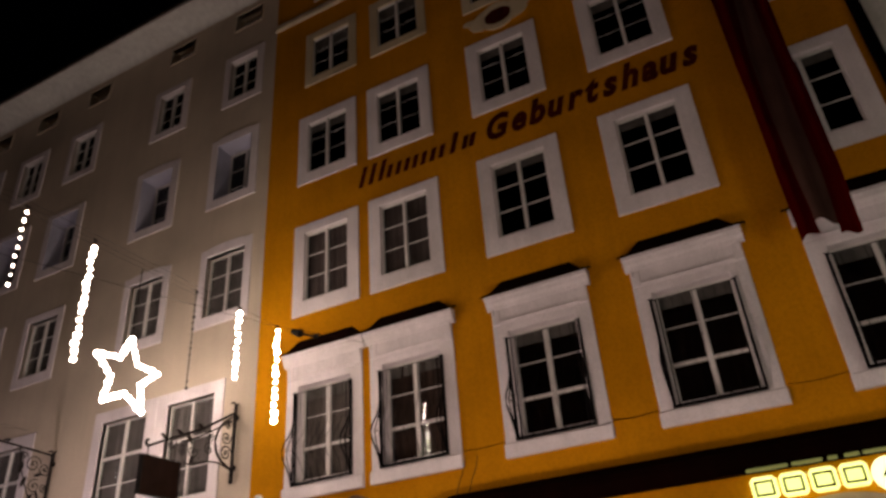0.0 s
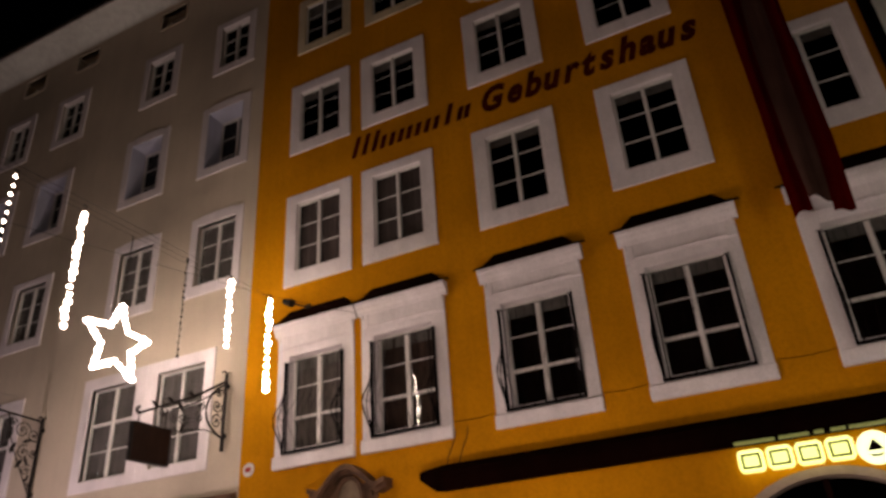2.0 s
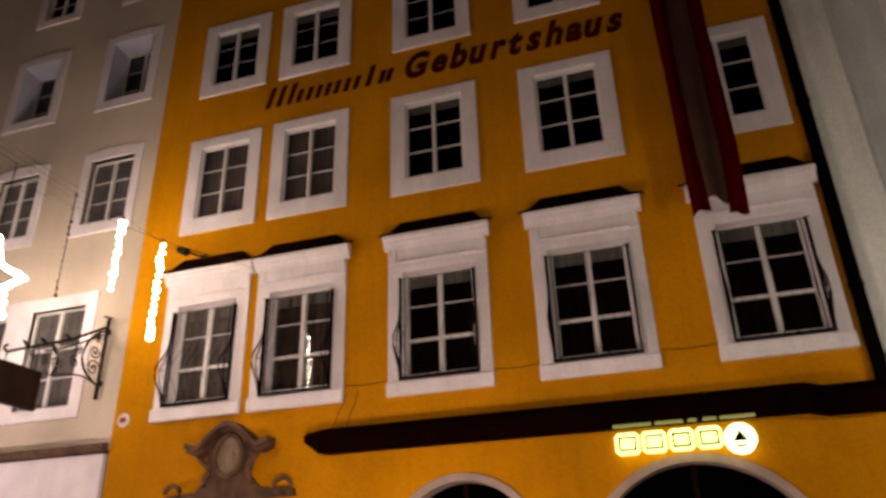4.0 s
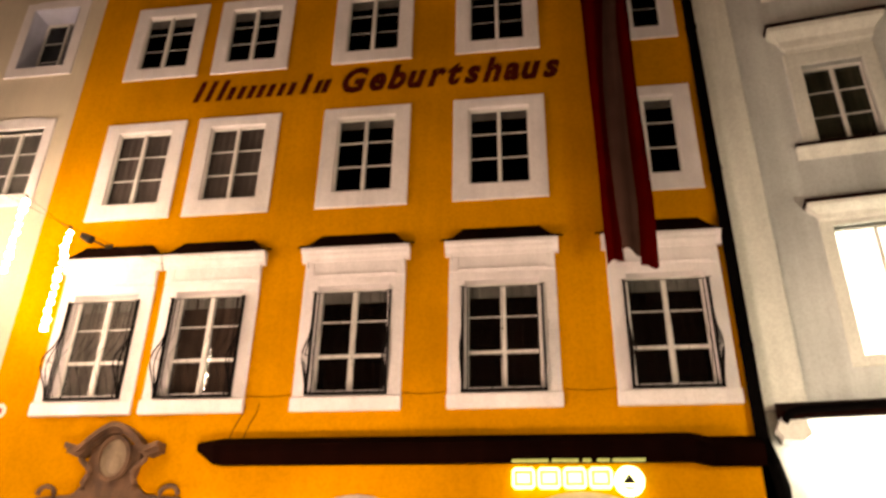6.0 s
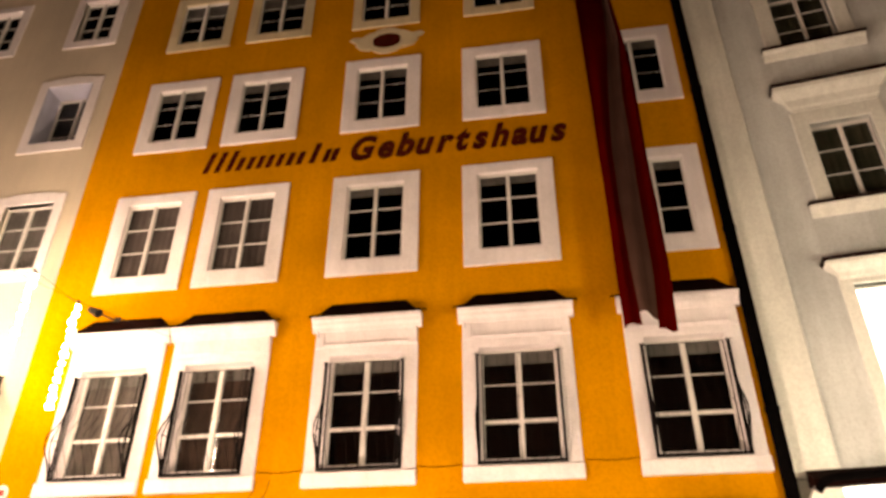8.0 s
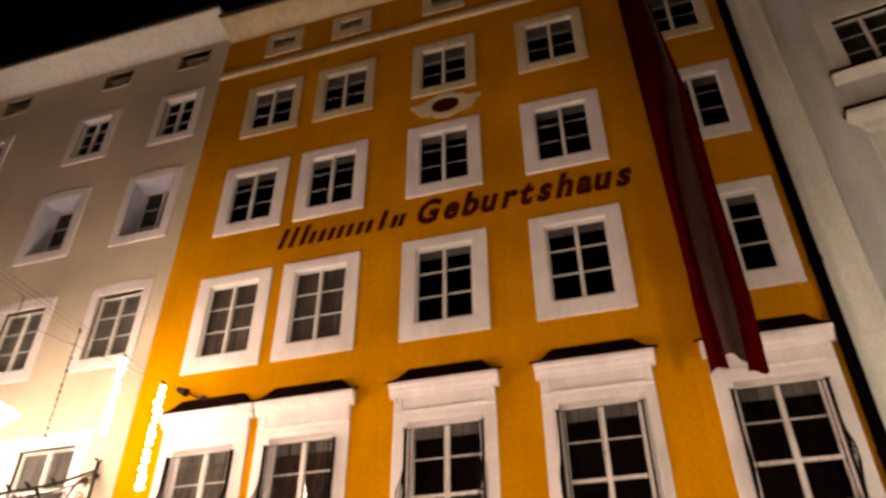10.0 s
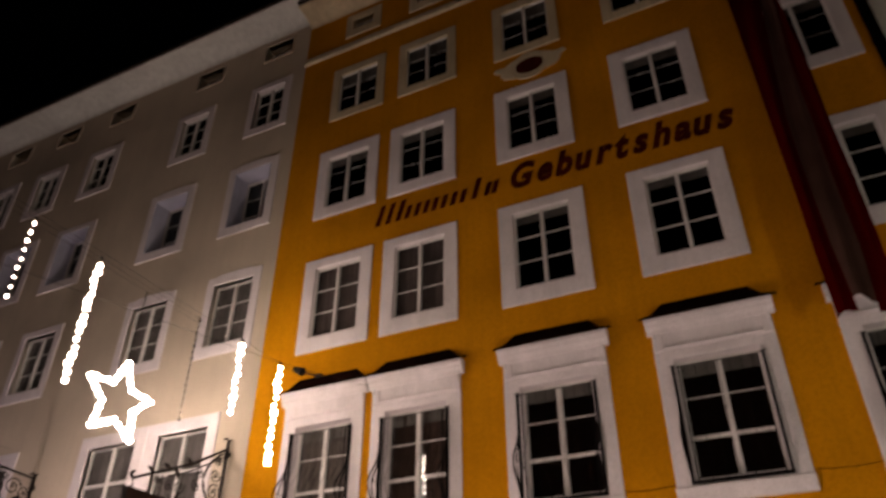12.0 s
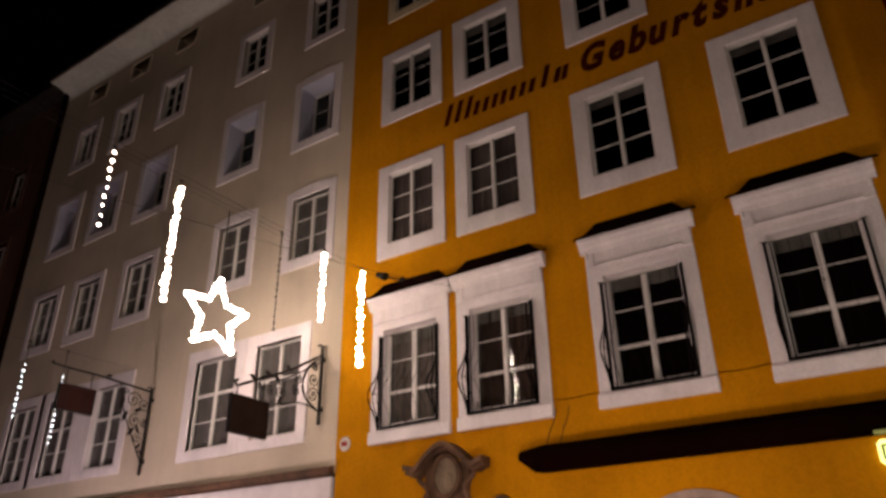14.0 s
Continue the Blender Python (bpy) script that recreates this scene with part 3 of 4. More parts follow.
for n, (cx, spring, r) in enumerate(ARCHES):
    pts = arch_points(cx, spring, r - 0.014, steps=28)
    inner = [(cx - r + 0.014, 0.0)] + pts + [(cx + r - 0.014, 0.0)]
    grow = 0.10 if n else 0.16
    outer = [(cx - r - grow, 0.0)] + arch_points(cx, spring, r + grow, steps=28) + [(cx + r + grow, 0.0)]
    bm = bmesh.new()
    for (p0, p1), (q0, q1) in zip(zip(inner, inner[1:]), zip(outer, outer[1:])):
        for y, flip in ((-0.04, False), (0.001, True)):
            f = [bm.verts.new((v[0], y, v[1])) for v in (p0, p1, q1, q0)]
            bm.faces.new(f)
        bm.faces.new([bm.verts.new(v) for v in ((q0[0], -0.04, q0[1]), (q1[0], -0.04, q1[1]), (q1[0], 0, q1[1]), (q0[0], 0, q0[1]))])
        bm.faces.new([bm.verts.new(v) for v in ((p0[0], -0.04, p0[1]), (p1[0], -0.04, p1[1]), (p1[0], 0.3, p1[1]), (p0[0], 0.3, p0[1]))])
    bmesh.ops.remove_doubles(bm, verts=bm.verts, dist=0.0005)
    door = part("door", bm, STONE if n == 0 else ARCHSTONE, ochre, "arched shop opening with pale trim")
    # leaf coloured near black for the shade in the doorway
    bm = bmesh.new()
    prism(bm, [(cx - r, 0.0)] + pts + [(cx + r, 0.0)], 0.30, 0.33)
    part("door_leaf", bm, ROOMSHADE, door, "near-black door leaf coloured as doorway shade")
    bm = bmesh.new()
    box(bm, cx - 0.04, cx + 0.04, 0.26, 0.30, 0.0, spring + r - 0.01, 0.006)
    box(bm, cx - r, cx + r, 0.262, 0.30, spring - 0.04, spring + 0.04, 0.006)
    part("door_frame", bm, SHEET, door)

sign = thing("shop_sign", "glowing yellow shop sign of plain blocks and a disc", "sign", (0, -0.10, 0))
for k in range(4):
    x0 = -0.60 + k * 0.375
    bm = bmesh.new()
    box(bm, x0, x0 + 0.345, -0.03, 0.0, 3.08, 3.385, 0.05)
    glow = part("glow_block", bm, SIGNGLOW, sign, "glowing yellow block")
    bm = bmesh.new()
    for z0, z1 in ((3.13, 3.16), (3.305, 3.335)):
        box(bm, x0 + 0.045, x0 + 0.30, -0.045, -0.03, z0, z1, 0.004)
    for a in (x0 + 0.045, x0 + 0.27):
        box(bm, a, a + 0.03, -0.045, -0.03, 3.16, 3.305, 0.004)
    part("stroke", bm, AWNING, glow, "dark rectangular outline")
bm = bmesh.new()
bmesh.ops.create_cone(bm, segments=36, radius1=0.215, radius2=0.215, depth=0.04, cap_ends=True, matrix=pose(1.10, -0.02, 3.185, 90))
disc = part("glow_disc", bm, SIGNPALE, sign, "glowing pale yellow disc")
bm = bmesh.new()
prism(bm, [(1.10, 3.30), (1.00, 3.15), (1.20, 3.15)], -0.05, -0.04)
prism(bm, [(1.01, 3.11), (1.05, 3.07), (1.15, 3.07), (1.19, 3.11), (1.10, 3.095)], -0.05, -0.04)
part("emblem", bm, AWNING, disc, "dark triangle")
for a, b in ((-0.58, -0.05), (0.0, 0.38), (0.44, 0.56), (0.64, 0.82), (0.86, 1.32)):
    bm = bmesh.new()
    box(bm, a, b, -0.37, -0.33, 3.405, 3.45, 0.008)
    part("strip_light", bm, glowing("dim_strip", (0.85, 0.9, 0.3), 0.14, (0.16, 0.15, 0.03)) if "dim_strip" not in bpy.data.materials else bpy.data.materials["dim_strip"], sign, "dim yellow strip under the canopy")

# ---- stone portal crest ----
crest = thing("portal_crest", "brown stone portal crest with an oval relief under a curved pediment", "stone crest", (-7.03, 0, 0))
bm = bmesh.new()
def crest_line(u):
    # curved middle, swept-out wings
    return 3.80 + 0.34 * math.exp(-(u / 0.40) ** 2) - 0.10 * math.exp(-((abs(u) - 0.58) / 0.14) ** 2) + 0.03 * abs(u)
us = [-0.80 + 1.60 * i / 40 for i in range(41)]
up = [(u, crest_line(u)) for u in us]
dn = [(u, crest_line(u) - 0.15) for u in us]
for depth, off, thick in ((-0.30, 0.0, 0.09), (-0.22, -0.08, 0.08)):
    prism(bm, [(u, z + off) for u, z in up] + [(u, z + off - thick) for u, z in reversed(up)], depth, 0)
part("pediment", bm, STONE, crest, "curved brown stone pediment")
bm = bmesh.new()
prism(bm, [(-0.38, 3.25), (-0.45, 3.55), (-0.42, 3.80), (0.42, 3.80), (0.45, 3.55), (0.38, 3.25), (0.62, 3.02), (1.22, 2.98), (1.25, 2.86), (-1.25, 2.86), (-1.22, 2.98), (-0.62, 3.02)], -0.10, 0)
part("back_panel", bm, STONE, crest)
for s in (-1, 1):
    bm = bmesh.new()
    tube(bm, [(s * (0.44 + 0.16 * (1 - k / 14) * math.sin(k * 0.55)), -0.13, 3.72 - 0.045 * k) for k in range(15)], 0.045, 7)
    part("scroll", bm, STONE, crest, smooth=True)
    bm = bmesh.new()
    tube(bm, [(s * (1.05 + 0.15 * math.cos(k * 0.5)), -0.12, 3.02 + 0.13 * math.sin(k * 0.5)) for k in range(11)], 0.04, 7)
    part("scroll", bm, STONE, crest, smooth=True)
bm = bmesh.new()
ring_o = [(0.30 * math.cos(2 * math.pi * i / 30), 3.58 + 0.37 * math.sin(2 * math.pi * i / 30)) for i in range(30)]
ring_i = [(0.235 * math.cos(2 * math.pi * i / 30), 3.58 + 0.30 * math.sin(2 * math.pi * i / 30)) for i in range(30)]
prism(bm, ring_o, -0.17, -0.09, ring_i)
part("oval_frame", bm, STONE, crest)
bm = bmesh.new()
prism(bm, ring_i, -0.125, -0.09)
bmesh.ops.create_icosphere(bm, subdivisions=2, radius=1.0, matrix=Matrix.Translation((0.02, -0.12, 3.50)) @ Matrix.Diagonal((0.13, 0.04, 0.16, 1)))
part("oval_relief", bm, PALESTONE, crest, "pale plain oval relief", smooth=False)

# number plate, sill-level cable
plate = thing("number_plate", "small round white enamel plate with a red bar", "plate", (-9.43, -0.012, 4.42))
bm = bmesh.new()
bmesh.ops.create_cone(bm, segments=28, radius1=0.135, radius2=0.12, depth=0.02, cap_ends=True, matrix=pose(0, 0, 0, 90))
part("enamel_disc", bm, ENAMEL, plate)
bm = bmesh.new()
box(bm, -0.07, 0.07, -0.016, -0.008, -0.045, 0.045, 0.003)
part("bar", bm, REDENAMEL, plate)
for a, b in ((-5.04, -4.2), (-2.38, -1.62), (0.26, 1.06)):
    bm = bmesh.new()
    tube(bm, [(a + (b - a) * i / 8, -0.015, 4.60 - 0.03 * math.sin(math.pi * i / 8)) for i in range(9)], 0.005, 5)
    c = part("wall_cable", bm, AWNING, None, "thin brown cable along the ochre wall")
    tagged(c, category="cable", group="wall cables")

# drain pipe between the houses
pipe = thing("drain_pipe", "black rain pipe between the ochre and the grey house", "drain pipe")
bm = bmesh.new()
tube(bm, [(3.045, -0.11, z) for z in (3.6, 6, 9, 12, 15, 19.2)], 0.10, 10)
part("pipe", bm, BLACKPIPE, pipe, smooth=True)
bm = bmesh.new()
tube(bm, [(3.045, -0.11, 3.75), (3.14, -0.13, 3.4), (3.20, -0.14, 3.1), (3.20, -0.14, 0.0)], 0.10, 10)
part("lower_pipe", bm, BLACKPIPE, pipe, smooth=True)
for z in (5.2, 8.4, 11.6, 14.8, 18.0):
    bm = bmesh.new()
    tube(bm, [(3.045, -0.11, z - 0.03), (3.045, -0.11, z + 0.03)], 0.115, 10)
    part("clamp", bm, BLACKPIPE, pipe)

# ---- flag ----
flag = thing("flag", "long hanging flag in red, white and red cloth bands", "flag")
FY = -0.62
def flag_edge(k, z):
    """x of the k-th of four band edges at height z."""
    levels = ((6.4, (1.04, 1.28, 1.53, 1.80)), (7.5, (1.00, 1.22, 1.60, 1.86)), (8.7, (0.99, 1.21, 1.60, 1.86)), (9.9, (0.98, 1.24, 1.62, 1.82)),
              (11.3, (0.99, 1.34, 1.59, 1.80)), (12.6, (0.97, 1.44, 1.65, 1.73)), (13.6, (0.94, 1.46, 1.57, 1.64)), (18.2, (0.80, 1.20, 1.32, 1.40)))
    return float(np.interp(z, [a for a, _ in levels], [e[k] for _, e in levels])) + 0.02 * math.sin(z * 0.9 + k)
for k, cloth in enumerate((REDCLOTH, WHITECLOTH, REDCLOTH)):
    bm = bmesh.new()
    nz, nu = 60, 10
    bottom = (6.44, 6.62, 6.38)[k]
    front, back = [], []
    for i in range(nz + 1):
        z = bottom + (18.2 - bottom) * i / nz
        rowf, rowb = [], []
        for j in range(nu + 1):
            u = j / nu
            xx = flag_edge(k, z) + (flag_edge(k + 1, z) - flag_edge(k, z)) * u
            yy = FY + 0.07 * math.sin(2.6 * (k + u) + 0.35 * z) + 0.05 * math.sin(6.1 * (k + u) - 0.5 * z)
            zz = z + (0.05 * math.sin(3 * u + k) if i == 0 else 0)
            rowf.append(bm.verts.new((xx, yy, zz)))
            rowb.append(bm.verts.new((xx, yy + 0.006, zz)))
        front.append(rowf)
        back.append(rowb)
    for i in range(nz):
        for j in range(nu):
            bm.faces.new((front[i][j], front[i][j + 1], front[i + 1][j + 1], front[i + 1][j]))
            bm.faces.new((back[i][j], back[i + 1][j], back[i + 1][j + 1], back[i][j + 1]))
    part("band", bm, cloth, flag, "red cloth band with shade in its colour" if k != 1 else "white cloth band darkened by shade in its colour", smooth=True)
bm = bmesh.new()
tube(bm, [(1.10, 0.0, 17.6), (1.10, -1.1, 18.5)], 0.035, 8)
part("pole", bm, IRON, flag, "dark flag pole")
bm = bmesh.new()
tube(bm, [(0.78, FY, 18.2), (1.42, FY, 18.2)], 0.022, 6)
part("cross_bar", bm, IRON, flag)

# ---- cream house ----
LL = -23.9
cream = thing("town_house", "cream plastered town house with pale window surrounds", "house")
cspec = []
for n, (x2, x3, x4) in enumerate(((-10.82, -10.85, -10.77), (-13.43, -13.62, -13.50), (-17.3, -17.35, -17.2), (-19.75, -19.75, -19.65), (-21.95, -21.95, -21.85))):
    near = n < 2
    cspec.append((x2, 8.83, 1.16, 1.60, 0.22, 0.22, 0.20, 0.28, 0.10, THIRDS, near, (0.0, 1.0)))
    cspec.append((x3, 12.12, 1.14, 1.72, 0.23, 0.24, 0.18, 0.26, 0.46, THIRDS, near, None))
    cspec.append((x4, 15.36, 0.96, 1.42, 0.22, 0.24, 0.20, 0.24, 0.08, THIRDS, False, None))
low = [(-13.5, 4.82, 1.42, 2.08), (-11.46, 4.82, 1.36, 2.08), (-17.55, 4.82, 1.3, 2.08), (-19.75, 4.82, 1.3, 2.08), (-21.75, 4.82, 1.3, 2.08)]
attic = [(cx, 18.0, 0.98, 0.62) for cx in (-10.72, -13.3, -16.95, -19.4, -21.8)]
COPEN = [(cx - w / 2, cx + w / 2, z, z + h) for cx, z, w, h, *_ in cspec] + [(cx - w / 2, cx + w / 2, z, z + h) for cx, z, w, h in low + attic]
bm = bmesh.new()
wall_with_openings(bm, LL, YL, 3.9, 19.1, COPEN, 0.75)
part("wall", bm, CREAM, cream, "cream plaster")
for cx, z, w, h, sl, sr, st, sb, rec, bars, crested, cur in cspec:
    window(cream, cx, z, w, h, sl, sr, st, sb, rec, bars, WHITE, curtain=cur, crest=crested, lining=BLUEGREY if rec > 0.3 else None)
for n, (cx, z, w, h) in enumerate(low):
    joined = 0.325 if n < 2 else 0.45
    first, last = n in (0, 4), n in (1, 2)
    window(cream, cx, z, w, h, 0.28 if first else joined, 0.28 if last else joined, 0.28, 0.24, 0.08, ((0.30, 0.026), (0.60, 0.07)), WHITE, curtain=(0.0, 1.0))
for cx, z, w, h in attic:
    window(cream, cx, z, w, h, 0.04, 0.04, 0.04, 0.04, 0.30, (), CREAM, mull=0.05)
# body in the same painted room shade
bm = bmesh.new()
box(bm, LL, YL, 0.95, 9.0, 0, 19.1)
part("body", bm, ROOMSHADE, cream)
bm = bmesh.new()
cove = [(0, 18.86)] + [(-0.76 * (1 - math.cos(i / 8 * math.pi / 2)), 18.86 + 0.36 * math.sin(i / 8 * math.pi / 2)) for i in range(1, 9)] + [(-0.80, 19.23), (-0.80, 19.32), (0, 19.50)]
sweep(bm, cove, LL, YL - 0.004)
part("eaves_cornice", bm, PALE, cream, "pale coved eaves cornice")
bm = bmesh.new()
sweep(bm, [(-0.86, 19.37), (4.5, 22.6), (9.0, 19.37), (9.0, 19.31), (-0.86, 19.31)], LL, YL - 0.004)
part("roof", bm, TILE, cream)
bm = bmesh.new()
sweep(bm, [(0, 3.86), (-0.10, 3.88), (-0.16, 3.95), (-0.18, 4.00), (0, 4.05)], LL, YL - 0.03)
part("shop_cornice", bm, STONE, cream, "grey-brown moulded shop cornice")
bm = bmesh.new()
box(bm, LL, YL - 0.05, -0.06, 0.3, 2.95, 3.84, 0.01)
part("shop_fascia", bm, WHITE, cream, "white painted shop fascia")
for x0 in (-23.8, -20.2, -16.6, -13.0):
    bm = bmesh.new()
    box(bm, x0, x0 + 0.5, -0.04, 0.4, 0, 2.94, 0.02)
    part("pier", bm, STONE, cream)
    # pane in near black, the shop's inner shade put into its colour
    bm = bmesh.new()
    box(bm, x0 + 0.5, min(x0 + 3.6, YL - 0.05), 0.25, 0.28, 0.0, 2.94)
    part("shop_window", bm, ROOMSHADE, cream)

# ---- dark house farther along the street ----
far = thing("town_house", "dark brown house farther down the street", "house")
fopen = [(cx - 0.5, cx + 0.5, z, z + 1.6) for cx in (-26.2, -29.0, -31.8) for z in (5.2, 8.6, 11.9, 15.0)]
bm = bmesh.new()
wall_with_openings(bm, -34, LL - 0.004, 0, 19.2, fopen, 0.5)
part("wall", bm, BROWNWALL, far)
for a, b, c, d in fopen:
    window(far, (a + b) / 2, c, 1.0, 1.6, 0.16, 0.16, 0.16, 0.18, 0.15, THIRDS, BROWNWALL)
bm = bmesh.new()
box(bm, -34, LL - 0.004, 0.62, 9, 0, 19.2)
part("body", bm, ROOMSHADE, far)
bm = bmesh.new()
sweep(bm, [(-0.7, 19.28), (4.5, 22.0), (9, 19.28), (9, 19.14), (-0.7, 19.14)], -34, LL - 0.004)
part("roof", bm, TILE, far)
pipe2 = thing("drain_pipe", "dark rain pipe at the edge of the cream house", "drain pipe")
bm = bmesh.new()
tube(bm, [(LL, -0.12, z) for z in (0, 5, 10, 15, 19.3)], 0.10, 8)
part("pipe", bm, SHEET, pipe2, smooth=True)

def hood_loft(bm, levels):
    """A moulded block against the wall: height, half width and projection, level by level."""
    rings = [[bm.verts.new(v) for v in ((-a, 0, z), (-a, -d, z), (a, -d, z), (a, 0, z))] for z, a, d in levels]
    bm.faces.new(rings[0])
    bm.faces.new(list(reversed(rings[-1])))
    for p, q in zip(rings, rings[1:]):
        for i in range(4):
            bm.faces.new((p[i], p[(i + 1) % 4], q[(i + 1) % 4], q[i]))


# ---- grey house that turns towards the square ----
grey = thing("town_house", "pale grey plastered house with a white corner pilaster", "house", (3.3, 0, 0), -8)
gwin = [(2.01, 8.76, 1.0, 1.62), (2.01, 12.36, 1.02, 1.34), (2.01, 15.6, 1.0, 1.3)]
gx = (2.01, 4.75, 7.5)
gopen = [(cx - w / 2, cx + w / 2, z, z + h) for x in gx for cx, z, w, h in [(x, *g[1:]) for g in gwin]] + [(x - 0.62, x + 0.62, 4.95, 7.12) for x in gx]
bm = bmesh.new()
wall_with_openings(bm, -0.24, 11.0, 4.2, 19.0, gopen, 0.5)
part("wall", bm, GREYWALL, grey, "pale grey plaster")
bm = bmesh.new()
box(bm, -0.24, 0.48, -0.06, 0.0, 4.20, 19.0, 0.02)
part("pilaster", bm, PALE, grey, "white corner pilaster")
for x in gx:
    for n, (_, z, w, h) in enumerate(gwin):
        # the olive sheet paints the reflection in these panes
        win = window(grey, x, z, w, h, *((0.26, 0.24, 0.30) if n == 0 else (0.30, 0.30, 0.40)), 0.08, 0.10, THIRDS, PALE, curtain=(0.0, 1.0, OLIVETONE))
        bm = bmesh.new()
        sweep(bm, [(0, -0.34), (-0.05, -0.32), (-0.10, -0.22), (-0.16, -0.19), (-0.16, -0.125), (0, -0.10)], -0.90, 0.90)
        sill = part("sill", bm, PALE, win)
        bm = bmesh.new()
        sweep(bm, [(-0.03, -0.096), (-0.166, -0.120), (-0.166, -0.152), (-0.19, -0.152), (-0.19, -0.105), (-0.03, -0.08)], -0.92, 0.92)
        part("lead_edge", bm, SHEET, sill, "dark lead flashing")
        if n == 0:
            bm = bmesh.new()
            hood_loft(bm, [(h + 0.30, 0.70, 0.04), (h + 0.36, 0.70, 0.05), (h + 0.40, 0.76, 0.08), (h + 0.54, 0.80, 0.11), (h + 0.66, 0.92, 0.22), (h + 0.70, 0.96, 0.25), (h + 0.80, 0.97, 0.26), (h + 0.82, 0.97, 0.26)])
            part("hood", bm, PALE, win)
            bm = bmesh.new()
            hood_loft(bm, [(h + 0.785, 0.985, 0.275), (h + 0.80, 1.0, 0.29), (h + 0.85, 1.0, 0.29), (h + 0.90, 0.90, 0.05)])
            part("hood_roof", bm, SHEET, win)
    win = window(grey, x, 4.95, 1.24, 2.17, 0.20, 0.20, 0.22, 0.16, 0.10, THIRDS, PALE, blind=ROOMGLOW, label="lit window with a white blind")
    bm = bmesh.new()
    hood_loft(bm, [(2.26, 0.80, 0.04), (2.29, 0.80, 0.08), (2.36, 0.83, 0.11), (2.44, 0.92, 0.20), (2.48, 0.96, 0.23), (2.56, 0.97, 0.24)])
    part("hood", bm, PALE, win)
    bm = bmesh.new()
    hood_loft(bm, [(2.535, 0.985, 0.255), (2.55, 1.00, 0.27), (2.59, 1.00, 0.27), (2.65, 0.90, 0.05)])
    part("hood_roof", bm, SHEET, win)
bm = bmesh.new()
box(bm, -0.10, 11, 0.62, 9, 0, 19)
part("body", bm, ROOMSHADE, grey)
bm = bmesh.new()
sweep(bm, [(-0.7, 19.1), (4.5, 22.0), (9, 19.1), (9, 19.0), (-0.7, 19.0)], -0.10, 11)
part("roof", bm, TILE, grey)
bm = bmesh.new()
sweep(bm, [(0, 4.30), (-0.12, 4.28), (-0.50, 4.08), (-0.52, 3.98), (-0.46, 3.96), (0, 4.06)], 0.02, 11)
part("canopy", bm, SHEET, grey, "dark sheet-metal canopy")
bm = bmesh.new()
tube(bm, [(0.04, -0.50, 3.92), (0.14, -0.53, 4.04), (0.30, -0.54, 4.08), (3.0, -0.54, 4.14), (11.0, -0.54, 4.20)], 0.055, 8)
part("gutter", bm, BLACKPIPE, grey, "dark gutter along the canopy", smooth=True)
bm = bmesh.new()
prism(bm, [(0.02, 4.00), (-0.06, 3.85), (0.02, 3.70), (0.26, 3.66), (0.40, 3.76), (0.34, 3.98)], -0.46, -0.0)
part("canopy_bracket", bm, PALE, grey, "pale scrolled canopy bracket")
bm = bmesh.new()
box(bm, 0.36, 11, -0.34, -0.02, 3.10, 3.95, 0.015)
part("lit_fascia", bm, FASCIAGLOW, grey, "white lit shop fascia")
bm = bmesh.new()
box(bm, -0.10, 11, 0.0, 0.4, 0, 4.19)
part("shop_front", bm, PALE, grey)

# ---- bracket signs ----
def spiral(cx, cz, r, turns, start, n=26):
    return [(0, cx + r * (1 - k / n * 0.85) * math.cos(start + turns * 2 * math.pi * k / n), cz + r * (1 - k / n * 0.85) * math.sin(start + turns * 2 * math.pi * k / n)) for k in range(n + 1)]


def rod_along(bm, pts, r, sides=6, steps=5):
    """A smooth bent rod through (y, z) points."""
    out = []
    for i in range(len(pts) - 1):
        p0, p1, p2, p3 = pts[max(i - 1, 0)], pts[i], pts[i + 1], pts[min(i + 2, len(pts) - 1)]
        for k in range(steps):
            t = k / steps
            out.append((0,) + tuple(0.5 * (2 * b + (c - a) * t + (2 * a - 5 * b + 4 * c - d) * t * t + (3 * b - a - 3 * c + d) * t ** 3) for a, b, c, d in zip(p0, p1, p2, p3)))
    out.append((0, *pts[-1]))
    tube(bm, out, r, sides)


